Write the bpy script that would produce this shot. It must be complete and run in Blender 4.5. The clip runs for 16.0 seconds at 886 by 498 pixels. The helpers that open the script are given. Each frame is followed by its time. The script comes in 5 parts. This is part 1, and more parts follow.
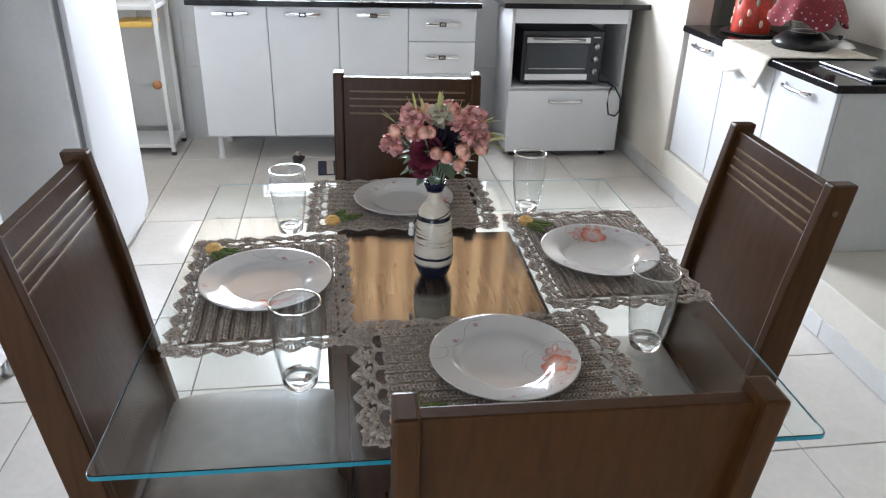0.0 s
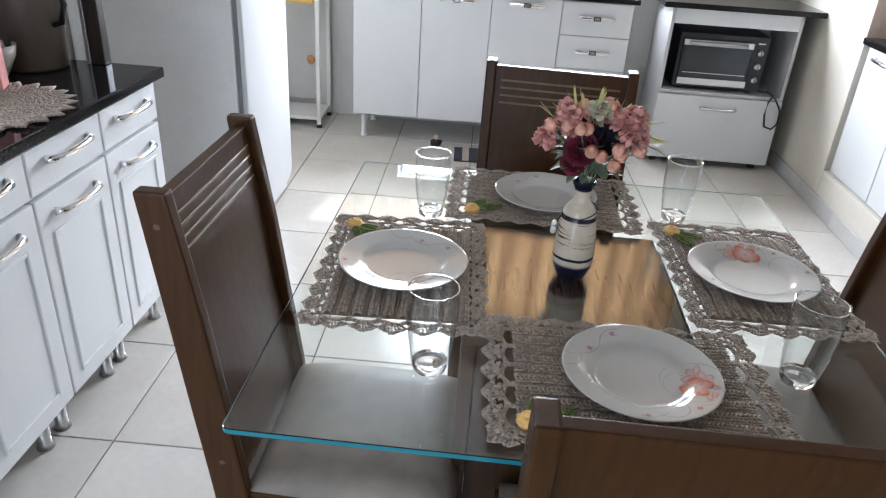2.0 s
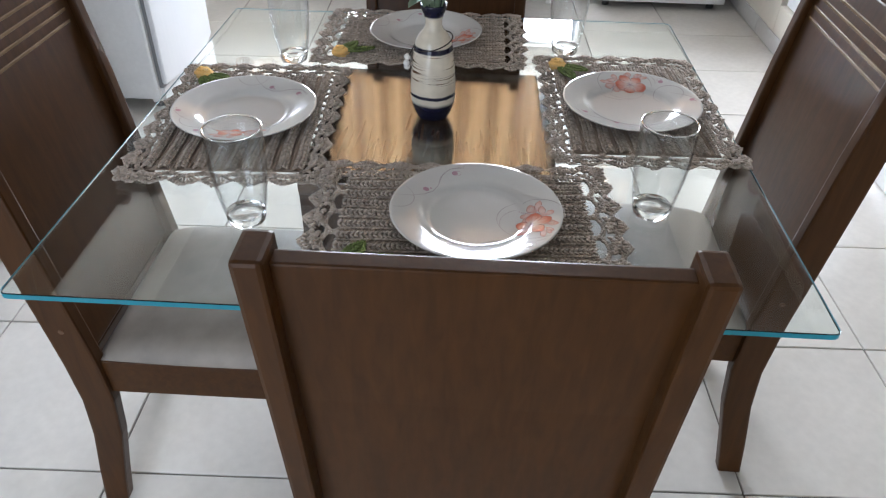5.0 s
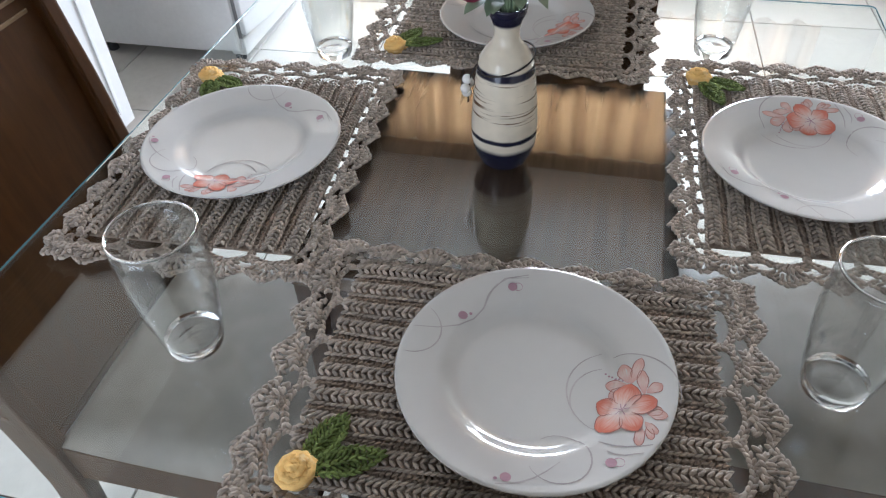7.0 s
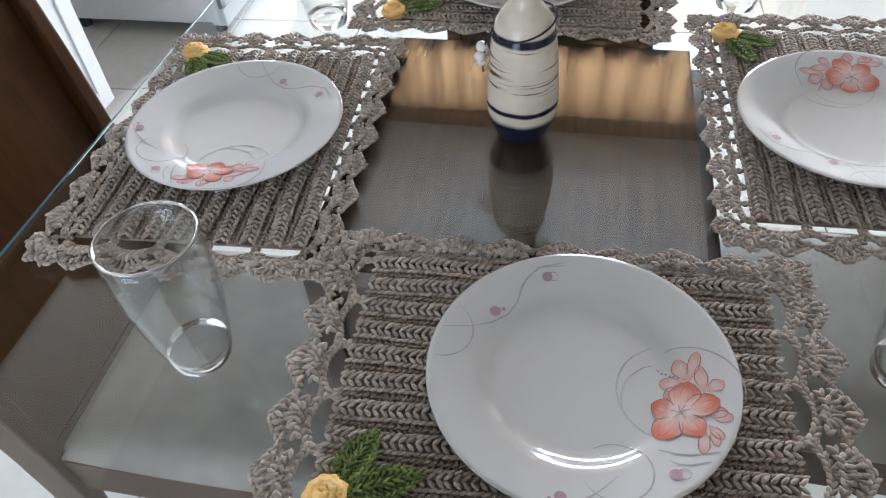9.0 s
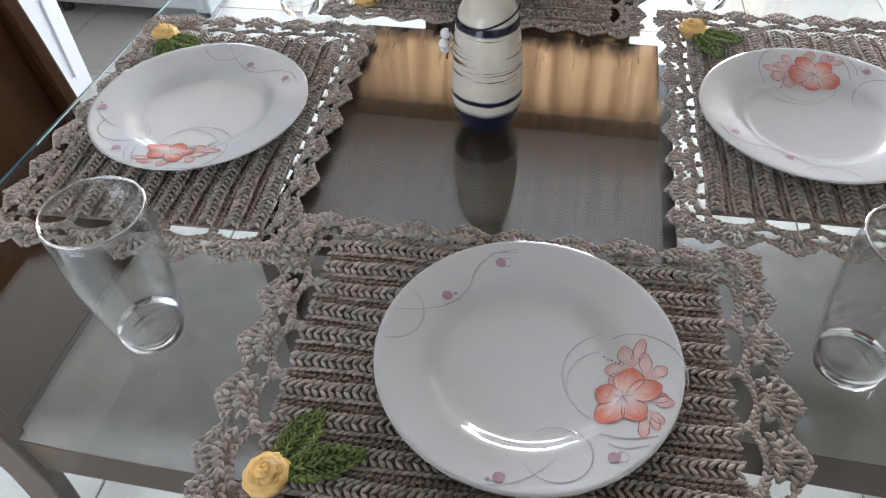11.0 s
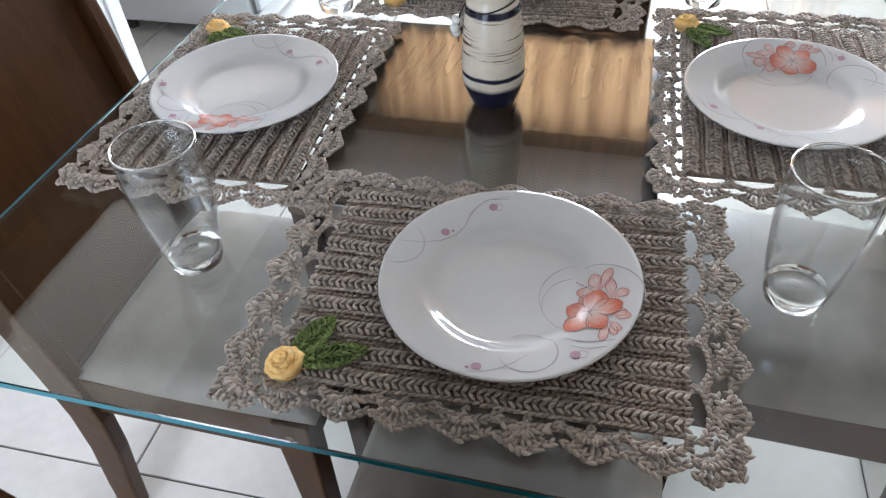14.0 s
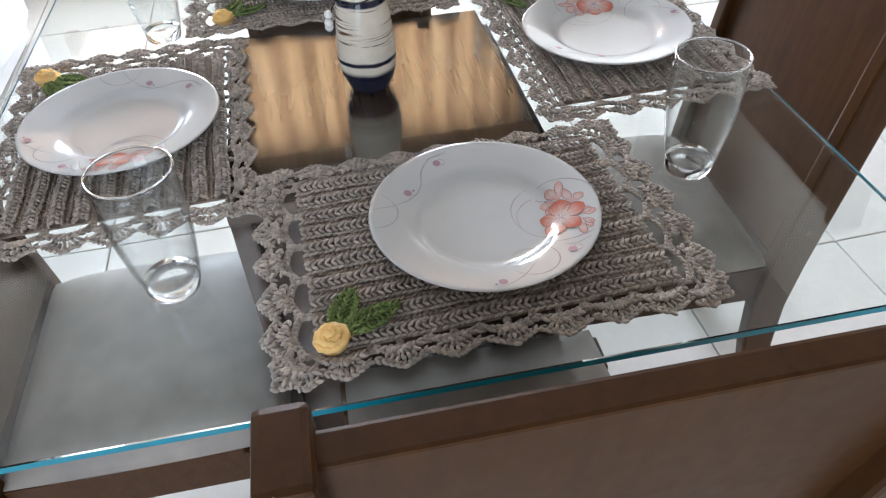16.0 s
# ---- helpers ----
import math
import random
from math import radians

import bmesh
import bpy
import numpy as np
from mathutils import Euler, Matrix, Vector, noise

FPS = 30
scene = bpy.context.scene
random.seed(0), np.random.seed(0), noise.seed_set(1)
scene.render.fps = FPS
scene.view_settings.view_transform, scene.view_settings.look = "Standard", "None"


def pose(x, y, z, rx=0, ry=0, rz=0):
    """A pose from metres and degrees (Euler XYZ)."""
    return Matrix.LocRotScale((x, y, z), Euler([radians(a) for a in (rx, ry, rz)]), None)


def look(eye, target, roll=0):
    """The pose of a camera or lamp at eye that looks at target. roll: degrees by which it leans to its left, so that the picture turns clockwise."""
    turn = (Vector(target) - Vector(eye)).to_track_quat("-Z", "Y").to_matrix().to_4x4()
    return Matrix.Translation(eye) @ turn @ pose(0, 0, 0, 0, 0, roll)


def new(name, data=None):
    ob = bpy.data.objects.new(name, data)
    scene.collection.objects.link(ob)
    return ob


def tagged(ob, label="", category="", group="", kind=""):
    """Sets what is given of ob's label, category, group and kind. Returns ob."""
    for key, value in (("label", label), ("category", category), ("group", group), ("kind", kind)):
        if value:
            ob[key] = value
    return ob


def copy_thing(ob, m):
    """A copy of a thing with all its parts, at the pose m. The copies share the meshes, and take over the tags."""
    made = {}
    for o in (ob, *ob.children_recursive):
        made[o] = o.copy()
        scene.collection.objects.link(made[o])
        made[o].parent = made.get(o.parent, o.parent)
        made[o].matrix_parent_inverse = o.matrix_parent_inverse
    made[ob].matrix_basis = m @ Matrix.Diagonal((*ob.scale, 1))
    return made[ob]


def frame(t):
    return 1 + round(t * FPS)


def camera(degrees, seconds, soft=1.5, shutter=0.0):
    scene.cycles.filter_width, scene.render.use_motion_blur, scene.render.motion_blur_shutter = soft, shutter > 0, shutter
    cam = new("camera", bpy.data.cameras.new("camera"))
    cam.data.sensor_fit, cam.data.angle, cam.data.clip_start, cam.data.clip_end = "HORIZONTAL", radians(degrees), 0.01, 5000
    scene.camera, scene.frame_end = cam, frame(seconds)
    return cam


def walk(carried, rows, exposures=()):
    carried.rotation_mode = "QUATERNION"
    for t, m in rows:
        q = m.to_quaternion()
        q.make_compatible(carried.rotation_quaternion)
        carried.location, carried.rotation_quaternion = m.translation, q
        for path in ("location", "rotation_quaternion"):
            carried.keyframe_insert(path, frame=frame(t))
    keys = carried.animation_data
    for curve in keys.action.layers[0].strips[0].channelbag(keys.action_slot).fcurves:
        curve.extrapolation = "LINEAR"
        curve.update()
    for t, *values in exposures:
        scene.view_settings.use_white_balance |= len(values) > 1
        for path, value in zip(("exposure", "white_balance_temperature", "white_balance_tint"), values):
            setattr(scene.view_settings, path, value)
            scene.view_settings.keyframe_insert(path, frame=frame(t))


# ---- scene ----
cam = camera(63.6, 16.0, 1.2)
PATH = [
    (0, (-0.155, -1.294, 1.471), (0.067, 0.488, 0.59), 1.7),
    (0.5, (-0.169, -1.292, 1.47), (-0.033, 0.502, 0.596), 2.0),
    (1, (-0.166, -1.298, 1.47), (-0.094, 0.488, 0.574), 1.8),
    (1.5, (-0.176, -1.299, 1.473), (-0.191, 0.493, 0.585), 2.7),
    (2, (-0.196, -1.268, 1.461), (-0.301, 0.507, 0.544), 3.8),
    (2.5, (-0.184, -1.235, 1.447), (-0.268, 0.504, 0.462), 4.3),
    (3, (-0.15, -1.239, 1.437), (-0.186, 0.477, 0.41), 4.8),
    (3.5, (-0.106, -1.305, 1.428), (-0.087, 0.402, 0.385), 3.7),
    (4, (-0.062, -1.32, 1.411), (0.004, 0.348, 0.309), 2.3),
    (6.5, (0.192, -0.804, 1.329), (-0.166, 0.65, 0.002), -2.2),
    (7, (0.103, -0.722, 1.313), (-0.272, 0.688, -0.055), -2.8),
    (7.5, (0.06, -0.667, 1.282), (-0.245, 0.725, -0.121), -4.4),
    (8, (0.054, -0.662, 1.301), (-0.166, 0.733, -0.115), -4.4),
    (8.5, (0.051, -0.663, 1.292), (-0.275, 0.688, -0.146), -5.1),
    (11, (0.087, -0.669, 1.277), (-0.215, 0.678, -0.17), -2.4),
    (11.5, (0.087, -0.649, 1.277), (-0.083, 0.674, -0.213), -2.3),
    (12, (0.054, -0.659, 1.274), (-0.11, 0.684, -0.199), -1.6),
    (12.5, (0.061, -0.665, 1.27), (-0.095, 0.683, -0.199), -3.1),
    (13, (0.09, -0.717, 1.263), (-0.167, 0.674, -0.15), -3.9),
    (13.5, (0.134, -0.77, 1.287), (-0.245, 0.626, -0.094), -4.8),
    (14, (0.159, -0.793, 1.288), (-0.271, 0.586, -0.096), -4.4),
    (14.5, (0.153, -0.824, 1.287), (-0.221, 0.608, -0.058), -5.8),
    (15, (0.072, -0.836, 1.305), (-0.163, 0.658, -0.003), -8.2),
    (15.5, (-0.027, -0.858, 1.298), (0.011, 0.608, -0.062), -6.9),
    (16, (-0.068, -0.904, 1.293), (0.169, 0.539, -0.072), -2.7),
]
walk(cam, [(t, look(eye, target, roll)) for t, eye, target, roll in PATH], [(0.0, -0.16, 5960, 12), (4.0, -0.08, 5960, 12), (7.0, 0.17, 5860, 12), (12.5, 0.23, 5820, 12), (14.5, 0.34, 5810, 12), (16.0, 0.32, 5810, 12)])

# ---- world and lights ----
SUN_EL, SUN_AZ = 50.0, 10.0
world = bpy.data.worlds.new("sky")
scene.world = world
world.use_nodes = True
wn = world.node_tree
sky = wn.nodes.new("ShaderNodeTexSky")
sky.sky_type, sky.sun_disc, sky.sun_elevation, sky.sun_rotation = "NISHITA", False, radians(SUN_EL), radians(SUN_AZ)
wn.nodes["Background"].inputs["Strength"].default_value = 0.12
wn.links.new(sky.outputs["Color"], wn.nodes["Background"].inputs["Color"])


def lamp(name, kind, m, energy, colour, **more):
    data = bpy.data.lights.new(name, kind)
    data.energy, data.color = energy, colour
    for key, value in more.items():
        if key == "angle":
            data.angle = value
        if key == "size":
            data.shape, data.size, data.size_y = "RECTANGLE", value[0], value[1]
    ob = new(name, data)
    ob.matrix_world = m
    return ob


# daylight comes in by the window over the far worktop, dimly through the curtain above it, and by the wide door in the south wall
lamp("sun", "SUN", look((1.0, 9.0, 9.5), (0, 0, 0)), 2.0, (1.0, 0.93, 0.82), angle=radians(0.5))
lamp("window_daylight", "AREA", look((-0.05, 3.56, 1.52), (-0.05, 0.0, 1.1)), 230.0, (0.92, 0.965, 1.0), size=(1.5, 0.86))
lamp("curtain_daylight", "AREA", look((-0.1, 3.95, 2.75), (-0.1, 3.0, 2.5)), 70.0, (1.0, 0.93, 0.84), size=(2.5, 1.1))
lamp("door_daylight", "AREA", look((-1.05, -2.68, 1.1), (-0.75, 1.5, 0.75)), 33.0, (0.84, 0.92, 1.0), size=(1.35, 2.1))

# ---- materials ----


def material(name, colour, rough=0.5, metal=0.0, vary=0.08, scale=6.0, fine=60.0, bump=0.0, coat=0.0, stretch=(1, 1, 1), island=0.0, rand=0.0, spec=0.5, dirt=None):
    """A surface with cloudy variation at two scales, a fine relief and, if asked for, a difference from piece to piece."""
    m = bpy.data.materials.new(name)
    m.use_nodes = True
    nt = m.node_tree
    b = nt.nodes["Principled BSDF"]
    b.inputs["Roughness"].default_value, b.inputs["Metallic"].default_value = rough, metal
    b.inputs["Coat Weight"].default_value, b.inputs["Coat Roughness"].default_value = coat, 0.08
    b.inputs["Specular IOR Level"].default_value = spec
    tc = nt.nodes.new("ShaderNodeTexCoord")
    mp = nt.nodes.new("ShaderNodeMapping")
    mp.inputs["Scale"].default_value = stretch
    nt.links.new(tc.outputs["Object"], mp.inputs["Vector"])
    value = None
    for sc, weight in ((scale, 1.0), (fine, 0.6)):
        n = nt.nodes.new("ShaderNodeTexNoise")
        n.inputs["Scale"].default_value, n.inputs["Detail"].default_value = sc, 5.0
        nt.links.new(mp.outputs["Vector"], n.inputs["Vector"])
        r = nt.nodes.new("ShaderNodeMapRange")
        r.inputs["From Min"].default_value, r.inputs["From Max"].default_value = 0.3, 0.7
        r.inputs["To Min"].default_value, r.inputs["To Max"].default_value = 1 - vary * weight, 1 + vary * weight
        nt.links.new(n.outputs["Fac"], r.inputs["Value"])
        if value is None:
            value = r.outputs["Result"]
        else:
            mul = nt.nodes.new("ShaderNodeMath")
            mul.operation = "MULTIPLY"
            nt.links.new(value, mul.inputs[0])
            nt.links.new(r.outputs["Result"], mul.inputs[1])
            value = mul.outputs[0]
        last = n
    for amount, node, socket in ((island, "ShaderNodeNewGeometry", "Random Per Island"), (rand, "ShaderNodeObjectInfo", "Random")):
        if amount:
            g = nt.nodes.new(node)
            r = nt.nodes.new("ShaderNodeMapRange")
            r.inputs["To Min"].default_value, r.inputs["To Max"].default_value = 1 - amount, 1 + amount
            nt.links.new(g.outputs[socket], r.inputs["Value"])
            mul = nt.nodes.new("ShaderNodeMath")
            mul.operation = "MULTIPLY"
            nt.links.new(value, mul.inputs[0])
            nt.links.new(r.outputs["Result"], mul.inputs[1])
            value = mul.outputs[0]
    mix = nt.nodes.new("ShaderNodeVectorMath")
    mix.operation = "SCALE"
    mix.inputs[0].default_value = colour
    nt.links.new(value, mix.inputs["Scale"])
    out = mix.outputs["Vector"]
    if dirt:
        n = nt.nodes.new("ShaderNodeTexNoise")
        n.inputs["Scale"].default_value, n.inputs["Detail"].default_value = dirt[1], 8.0
        nt.links.new(tc.outputs["Object"], n.inputs["Vector"])
        r = nt.nodes.new("ShaderNodeMapRange")
        r.inputs["From Min"].default_value, r.inputs["From Max"].default_value = 0.55, 0.75
        r.inputs["To Max"].default_value = dirt[2]
        nt.links.new(n.outputs["Fac"], r.inputs["Value"])
        d = nt.nodes.new("ShaderNodeMix")
        d.data_type = "RGBA"
        nt.links.new(r.outputs["Result"], d.inputs["Factor"])
        nt.links.new(out, d.inputs["A"])
        d.inputs["B"].default_value = (*dirt[0], 1)
        out = d.outputs["Result"]
    nt.links.new(out, b.inputs["Base Color"])
    if bump:
        bp = nt.nodes.new("ShaderNodeBump")
        bp.inputs["Strength"].default_value, bp.inputs["Distance"].default_value = bump, 0.002
        nt.links.new(last.outputs["Fac"], bp.inputs["Height"])
        nt.links.new(bp.outputs["Normal"], b.inputs["Normal"])
    # gloss that differs a little from place to place
    rr = nt.nodes.new("ShaderNodeMapRange")
    rr.inputs["To Min"].default_value, rr.inputs["To Max"].default_value = max(0.02, rough * 0.8), min(1, rough * 1.2)
    nt.links.new(last.outputs["Fac"], rr.inputs["Value"])
    nt.links.new(rr.outputs["Result"], b.inputs["Roughness"])
    return m


def glass_material(name, colour, rough=0.0, ior=1.5):
    m = bpy.data.materials.new(name)
    m.use_nodes = True
    b = m.node_tree.nodes["Principled BSDF"]
    b.inputs["Base Color"].default_value = (*colour, 1)
    b.inputs["Roughness"].default_value, b.inputs["IOR"].default_value = rough, ior
    b.inputs["Transmission Weight"].default_value = 1.0
    return m


def thin_glass_material(name):
    """A thin clear wall: it lets light straight through and shines by its angle."""
    m = bpy.data.materials.new(name)
    m.use_nodes = True
    nt = m.node_tree
    nt.nodes.remove(nt.nodes["Principled BSDF"])
    t, g, mix, f = (nt.nodes.new(k) for k in ("ShaderNodeBsdfTransparent", "ShaderNodeBsdfGlossy", "ShaderNodeMixShader", "ShaderNodeLayerWeight"))
    t.inputs["Color"].default_value = (0.99, 0.995, 0.995, 1)
    g.inputs["Roughness"].default_value = 0.02
    f.inputs["Blend"].default_value = 0.5
    p, q = nt.nodes.new("ShaderNodeMath"), nt.nodes.new("ShaderNodeMath")
    p.operation, p.inputs[1].default_value = "POWER", 2.6
    q.operation, q.inputs[1].default_value, q.inputs[2].default_value = "MULTIPLY_ADD", 0.62, 0.045
    nt.links.new(f.outputs["Facing"], p.inputs[0])
    nt.links.new(p.outputs[0], q.inputs[0])
    nt.links.new(q.outputs[0], mix.inputs["Fac"])
    nt.links.new(t.outputs[0], mix.inputs[1])
    nt.links.new(g.outputs[0], mix.inputs[2])
    nt.links.new(mix.outputs[0], nt.nodes["Material Output"].inputs["Surface"])
    return m


def curtain_material():
    m = bpy.data.materials.new("curtain_cloth")
    m.use_nodes = True
    nt = m.node_tree
    b = nt.nodes["Principled BSDF"]
    nt.nodes.remove(b)
    d, t, mix = (nt.nodes.new(k) for k in ("ShaderNodeBsdfDiffuse", "ShaderNodeBsdfTranslucent", "ShaderNodeMixShader"))
    n = nt.nodes.new("ShaderNodeTexNoise")
    n.inputs["Scale"].default_value = 40.0
    # wave stripes paint the bright and dim bands of backlit folds into the cloth
    cr = nt.nodes.new("ShaderNodeValToRGB")
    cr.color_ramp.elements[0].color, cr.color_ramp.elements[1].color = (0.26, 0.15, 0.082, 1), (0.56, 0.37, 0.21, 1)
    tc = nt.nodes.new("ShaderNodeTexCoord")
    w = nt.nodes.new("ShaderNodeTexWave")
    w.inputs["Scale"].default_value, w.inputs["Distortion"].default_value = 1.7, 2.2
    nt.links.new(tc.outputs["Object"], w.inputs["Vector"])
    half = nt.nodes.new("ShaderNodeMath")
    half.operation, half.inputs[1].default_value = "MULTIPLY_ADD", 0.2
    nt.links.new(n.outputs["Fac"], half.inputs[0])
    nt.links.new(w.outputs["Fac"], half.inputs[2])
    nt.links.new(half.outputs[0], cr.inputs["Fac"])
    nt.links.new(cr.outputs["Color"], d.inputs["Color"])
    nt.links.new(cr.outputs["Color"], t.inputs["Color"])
    mix.inputs["Fac"].default_value = 0.7
    nt.links.new(d.outputs[0], mix.inputs[1])
    nt.links.new(t.outputs[0], mix.inputs[2])
    nt.links.new(mix.outputs[0], nt.nodes["Material Output"].inputs["Surface"])
    return m


def wood_material(name, dark, light, rough, stretch, coat=0.0):
    """Stained wood: long streaks along one axis over a cloudy stain."""
    m = material(name, dark, rough, vary=0.1, coat=coat)
    nt = m.node_tree
    b = nt.nodes["Principled BSDF"]
    tc = nt.nodes.new("ShaderNodeTexCoord")
    mp = nt.nodes.new("ShaderNodeMapping")
    mp.inputs["Scale"].default_value = stretch
    nt.links.new(tc.outputs["Object"], mp.inputs["Vector"])
    n = nt.nodes.new("ShaderNodeTexNoise")
    n.inputs["Scale"].default_value, n.inputs["Detail"].default_value, n.inputs["Distortion"].default_value = 9.0, 8.0, 0.6
    nt.links.new(mp.outputs["Vector"], n.inputs["Vector"])
    cr = nt.nodes.new("ShaderNodeValToRGB")
    cr.color_ramp.elements[0].color, cr.color_ramp.elements[1].color = (*dark, 1), (*light, 1)
    cr.color_ramp.elements[0].position, cr.color_ramp.elements[1].position = 0.3, 0.72
    nt.links.new(n.outputs["Fac"], cr.inputs["Fac"])
    nt.links.new(cr.outputs["Color"], b.inputs["Base Color"])
    bp = nt.nodes.new("ShaderNodeBump")
    bp.inputs["Strength"].default_value, bp.inputs["Distance"].default_value = 0.12, 0.001
    nt.links.new(n.outputs["Fac"], bp.inputs["Height"])
    nt.links.new(bp.outputs["Normal"], b.inputs["Normal"])
    return m


def print_material(name, tones):
    """Glazed print: washes of colour from a petal's heart to its tip, streaked along it."""
    m = material(name, tones[1], 0.14, coat=0.3)
    nt = m.node_tree
    uv = nt.nodes.new("ShaderNodeTexCoord")
    mp = nt.nodes.new("ShaderNodeMapping")
    mp.inputs["Scale"].default_value = (1.2, 7.0, 1.0)
    nt.links.new(uv.outputs["UV"], mp.inputs["Vector"])
    n = nt.nodes.new("ShaderNodeTexNoise")
    n.inputs["Scale"].default_value = 2.0
    nt.links.new(mp.outputs["Vector"], n.inputs["Vector"])
    sep = nt.nodes.new("ShaderNodeSeparateXYZ")
    nt.links.new(uv.outputs["UV"], sep.inputs["Vector"])
    add = nt.nodes.new("ShaderNodeMath")
    add.operation = "MULTIPLY_ADD"
    add.inputs[1].default_value = 0.7
    nt.links.new(n.outputs["Fac"], add.inputs[0])
    sub = nt.nodes.new("ShaderNodeMath")
    sub.operation, sub.inputs[1].default_value = "SUBTRACT", 0.35
    nt.links.new(sep.outputs["X"], sub.inputs[0])
    nt.links.new(sub.outputs[0], add.inputs[2])
    cr = nt.nodes.new("ShaderNodeValToRGB")
    els = cr.color_ramp.elements
    els[0].position, els[0].color, els[1].position, els[1].color = 0.15, (*tones[0], 1), 0.85, (*tones[2], 1)
    e = els.new(0.5)
    e.color = (*tones[1], 1)
    nt.links.new(add.outputs[0], cr.inputs["Fac"])
    nt.links.new(cr.outputs["Color"], nt.nodes["Principled BSDF"].inputs["Base Color"])
    return m


def vase_material():
    """Cream glaze with brown brush strokes that run round the body, two dark rings and a navy foot and lip."""
    m = material("vase_glaze", (0.7, 0.62, 0.5), 0.16, vary=0.06, scale=30.0)
    nt = m.node_tree
    b = nt.nodes["Principled BSDF"]
    base = b.inputs["Base Color"].links[0].from_socket
    tc = nt.nodes.new("ShaderNodeTexCoord")
    sep = nt.nodes.new("ShaderNodeSeparateXYZ")
    nt.links.new(tc.outputs["Object"], sep.inputs["Vector"])
    mp = nt.nodes.new("ShaderNodeMapping")
    mp.inputs["Scale"].default_value = (7.0, 7.0, 150.0)
    mp.inputs["Rotation"].default_value = (0.05, 0.07, 0)
    nt.links.new(tc.outputs["Object"], mp.inputs["Vector"])
    n = nt.nodes.new("ShaderNodeTexNoise")
    n.inputs["Scale"].default_value, n.inputs["Detail"].default_value, n.inputs["Roughness"].default_value = 1.0, 6.0, 0.65
    nt.links.new(mp.outputs["Vector"], n.inputs["Vector"])
    stroke = nt.nodes.new("ShaderNodeMapRange")
    stroke.inputs["From Min"].default_value, stroke.inputs["From Max"].default_value = 0.535, 0.6
    nt.links.new(n.outputs["Fac"], stroke.inputs["Value"])
    # strokes only between the rings
    zone = nt.nodes.new("ShaderNodeValToRGB")
    zone.color_ramp.interpolation = "LINEAR"
    els = zone.color_ramp.elements
    els[0].position, els[0].color = 0.23, (0, 0, 0, 1)
    els[1].position, els[1].color = 0.27, (1, 1, 1, 1)
    for p, c in ((0.6, 1), (0.63, 0)):
        e = els.new(p)
        e.color = (c, c, c, 1)
    zn = nt.nodes.new("ShaderNodeMapRange")
    zn.inputs["From Max"].default_value = 0.21
    wob = nt.nodes.new("ShaderNodeTexNoise")
    wob.inputs["Scale"].default_value = 25.0
    nt.links.new(tc.outputs["Object"], wob.inputs["Vector"])
    mad = nt.nodes.new("ShaderNodeMath")
    mad.operation, mad.inputs[1].default_value = "MULTIPLY_ADD", 0.006
    nt.links.new(wob.outputs["Fac"], mad.inputs[0])
    nt.links.new(sep.outputs["Z"], mad.inputs[2])
    nt.links.new(mad.outputs[0], zn.inputs["Value"])
    nt.links.new(zn.outputs["Result"], zone.inputs["Fac"])
    mul = nt.nodes.new("ShaderNodeMath")
    mul.operation = "MULTIPLY"
    nt.links.new(stroke.outputs["Result"], mul.inputs[0])
    nt.links.new(zone.outputs["Color"], mul.inputs[1])
    mix = nt.nodes.new("ShaderNodeMix")
    mix.data_type = "RGBA"
    nt.links.new(mul.outputs[0], mix.inputs["Factor"])
    nt.links.new(base, mix.inputs["A"])
    mix.inputs["B"].default_value = (0.12, 0.06, 0.03, 1)
    ring = nt.nodes.new("ShaderNodeValToRGB")
    els = ring.color_ramp.elements
    els[0].position, els[0].color = 0.16, (1, 1, 1, 1)
    els[1].position, els[1].color = 0.19, (0, 0, 0, 1)
    for p, c in ((0.228, 0), (0.236, 1), (0.256, 1), (0.266, 0), (0.62, 0), (0.63, 1), (0.665, 1), (0.675, 0), (0.9, 0), (0.915, 1)):
        e = els.new(p)
        e.color = (c, c, c, 1)
    nt.links.new(zn.outputs["Result"], ring.inputs["Fac"])
    mix2 = nt.nodes.new("ShaderNodeMix")
    mix2.data_type = "RGBA"
    nt.links.new(ring.outputs["Color"], mix2.inputs["Factor"])
    nt.links.new(mix.outputs["Result"], mix2.inputs["A"])
    mix2.inputs["B"].default_value = (0.012, 0.012, 0.03, 1)
    nt.links.new(mix2.outputs["Result"], b.inputs["Base Color"])
    return m


M_TILE = material("floor_tile", (0.66, 0.63, 0.58), 0.2, vary=0.05, scale=5.0, fine=40.0, bump=0.02, rand=0.05, dirt=((0.5, 0.45, 0.38), 7.0, 0.18))
M_GROUT = material("grout", (0.13, 0.11, 0.09), 0.85, vary=0.2, bump=0.2)
M_WALLTILE = material("wall_tile", (0.58, 0.58, 0.57), 0.22, vary=0.04, rand=0.04)
M_WALL = material("wall_paint", (0.68, 0.645, 0.57), 0.7, vary=0.05, scale=2.5, fine=30.0, bump=0.08, dirt=((0.5, 0.45, 0.38), 3.0, 0.2))
M_CEIL = material("ceiling_paint", (0.34, 0.33, 0.32), 0.8, vary=0.05, bump=0.05)
M_CABINET = material("white_lacquer", (0.71, 0.72, 0.73), 0.3, vary=0.03, scale=3.0, fine=90.0)
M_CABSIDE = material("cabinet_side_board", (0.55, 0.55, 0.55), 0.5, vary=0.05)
M_GRANITE = material("black_granite", (0.012, 0.011, 0.012), 0.08, vary=0.6, scale=90.0, fine=300.0, spec=0.22)
M_CHROME = material("chrome", (0.78, 0.78, 0.78), 0.12, 1.0, vary=0.05)
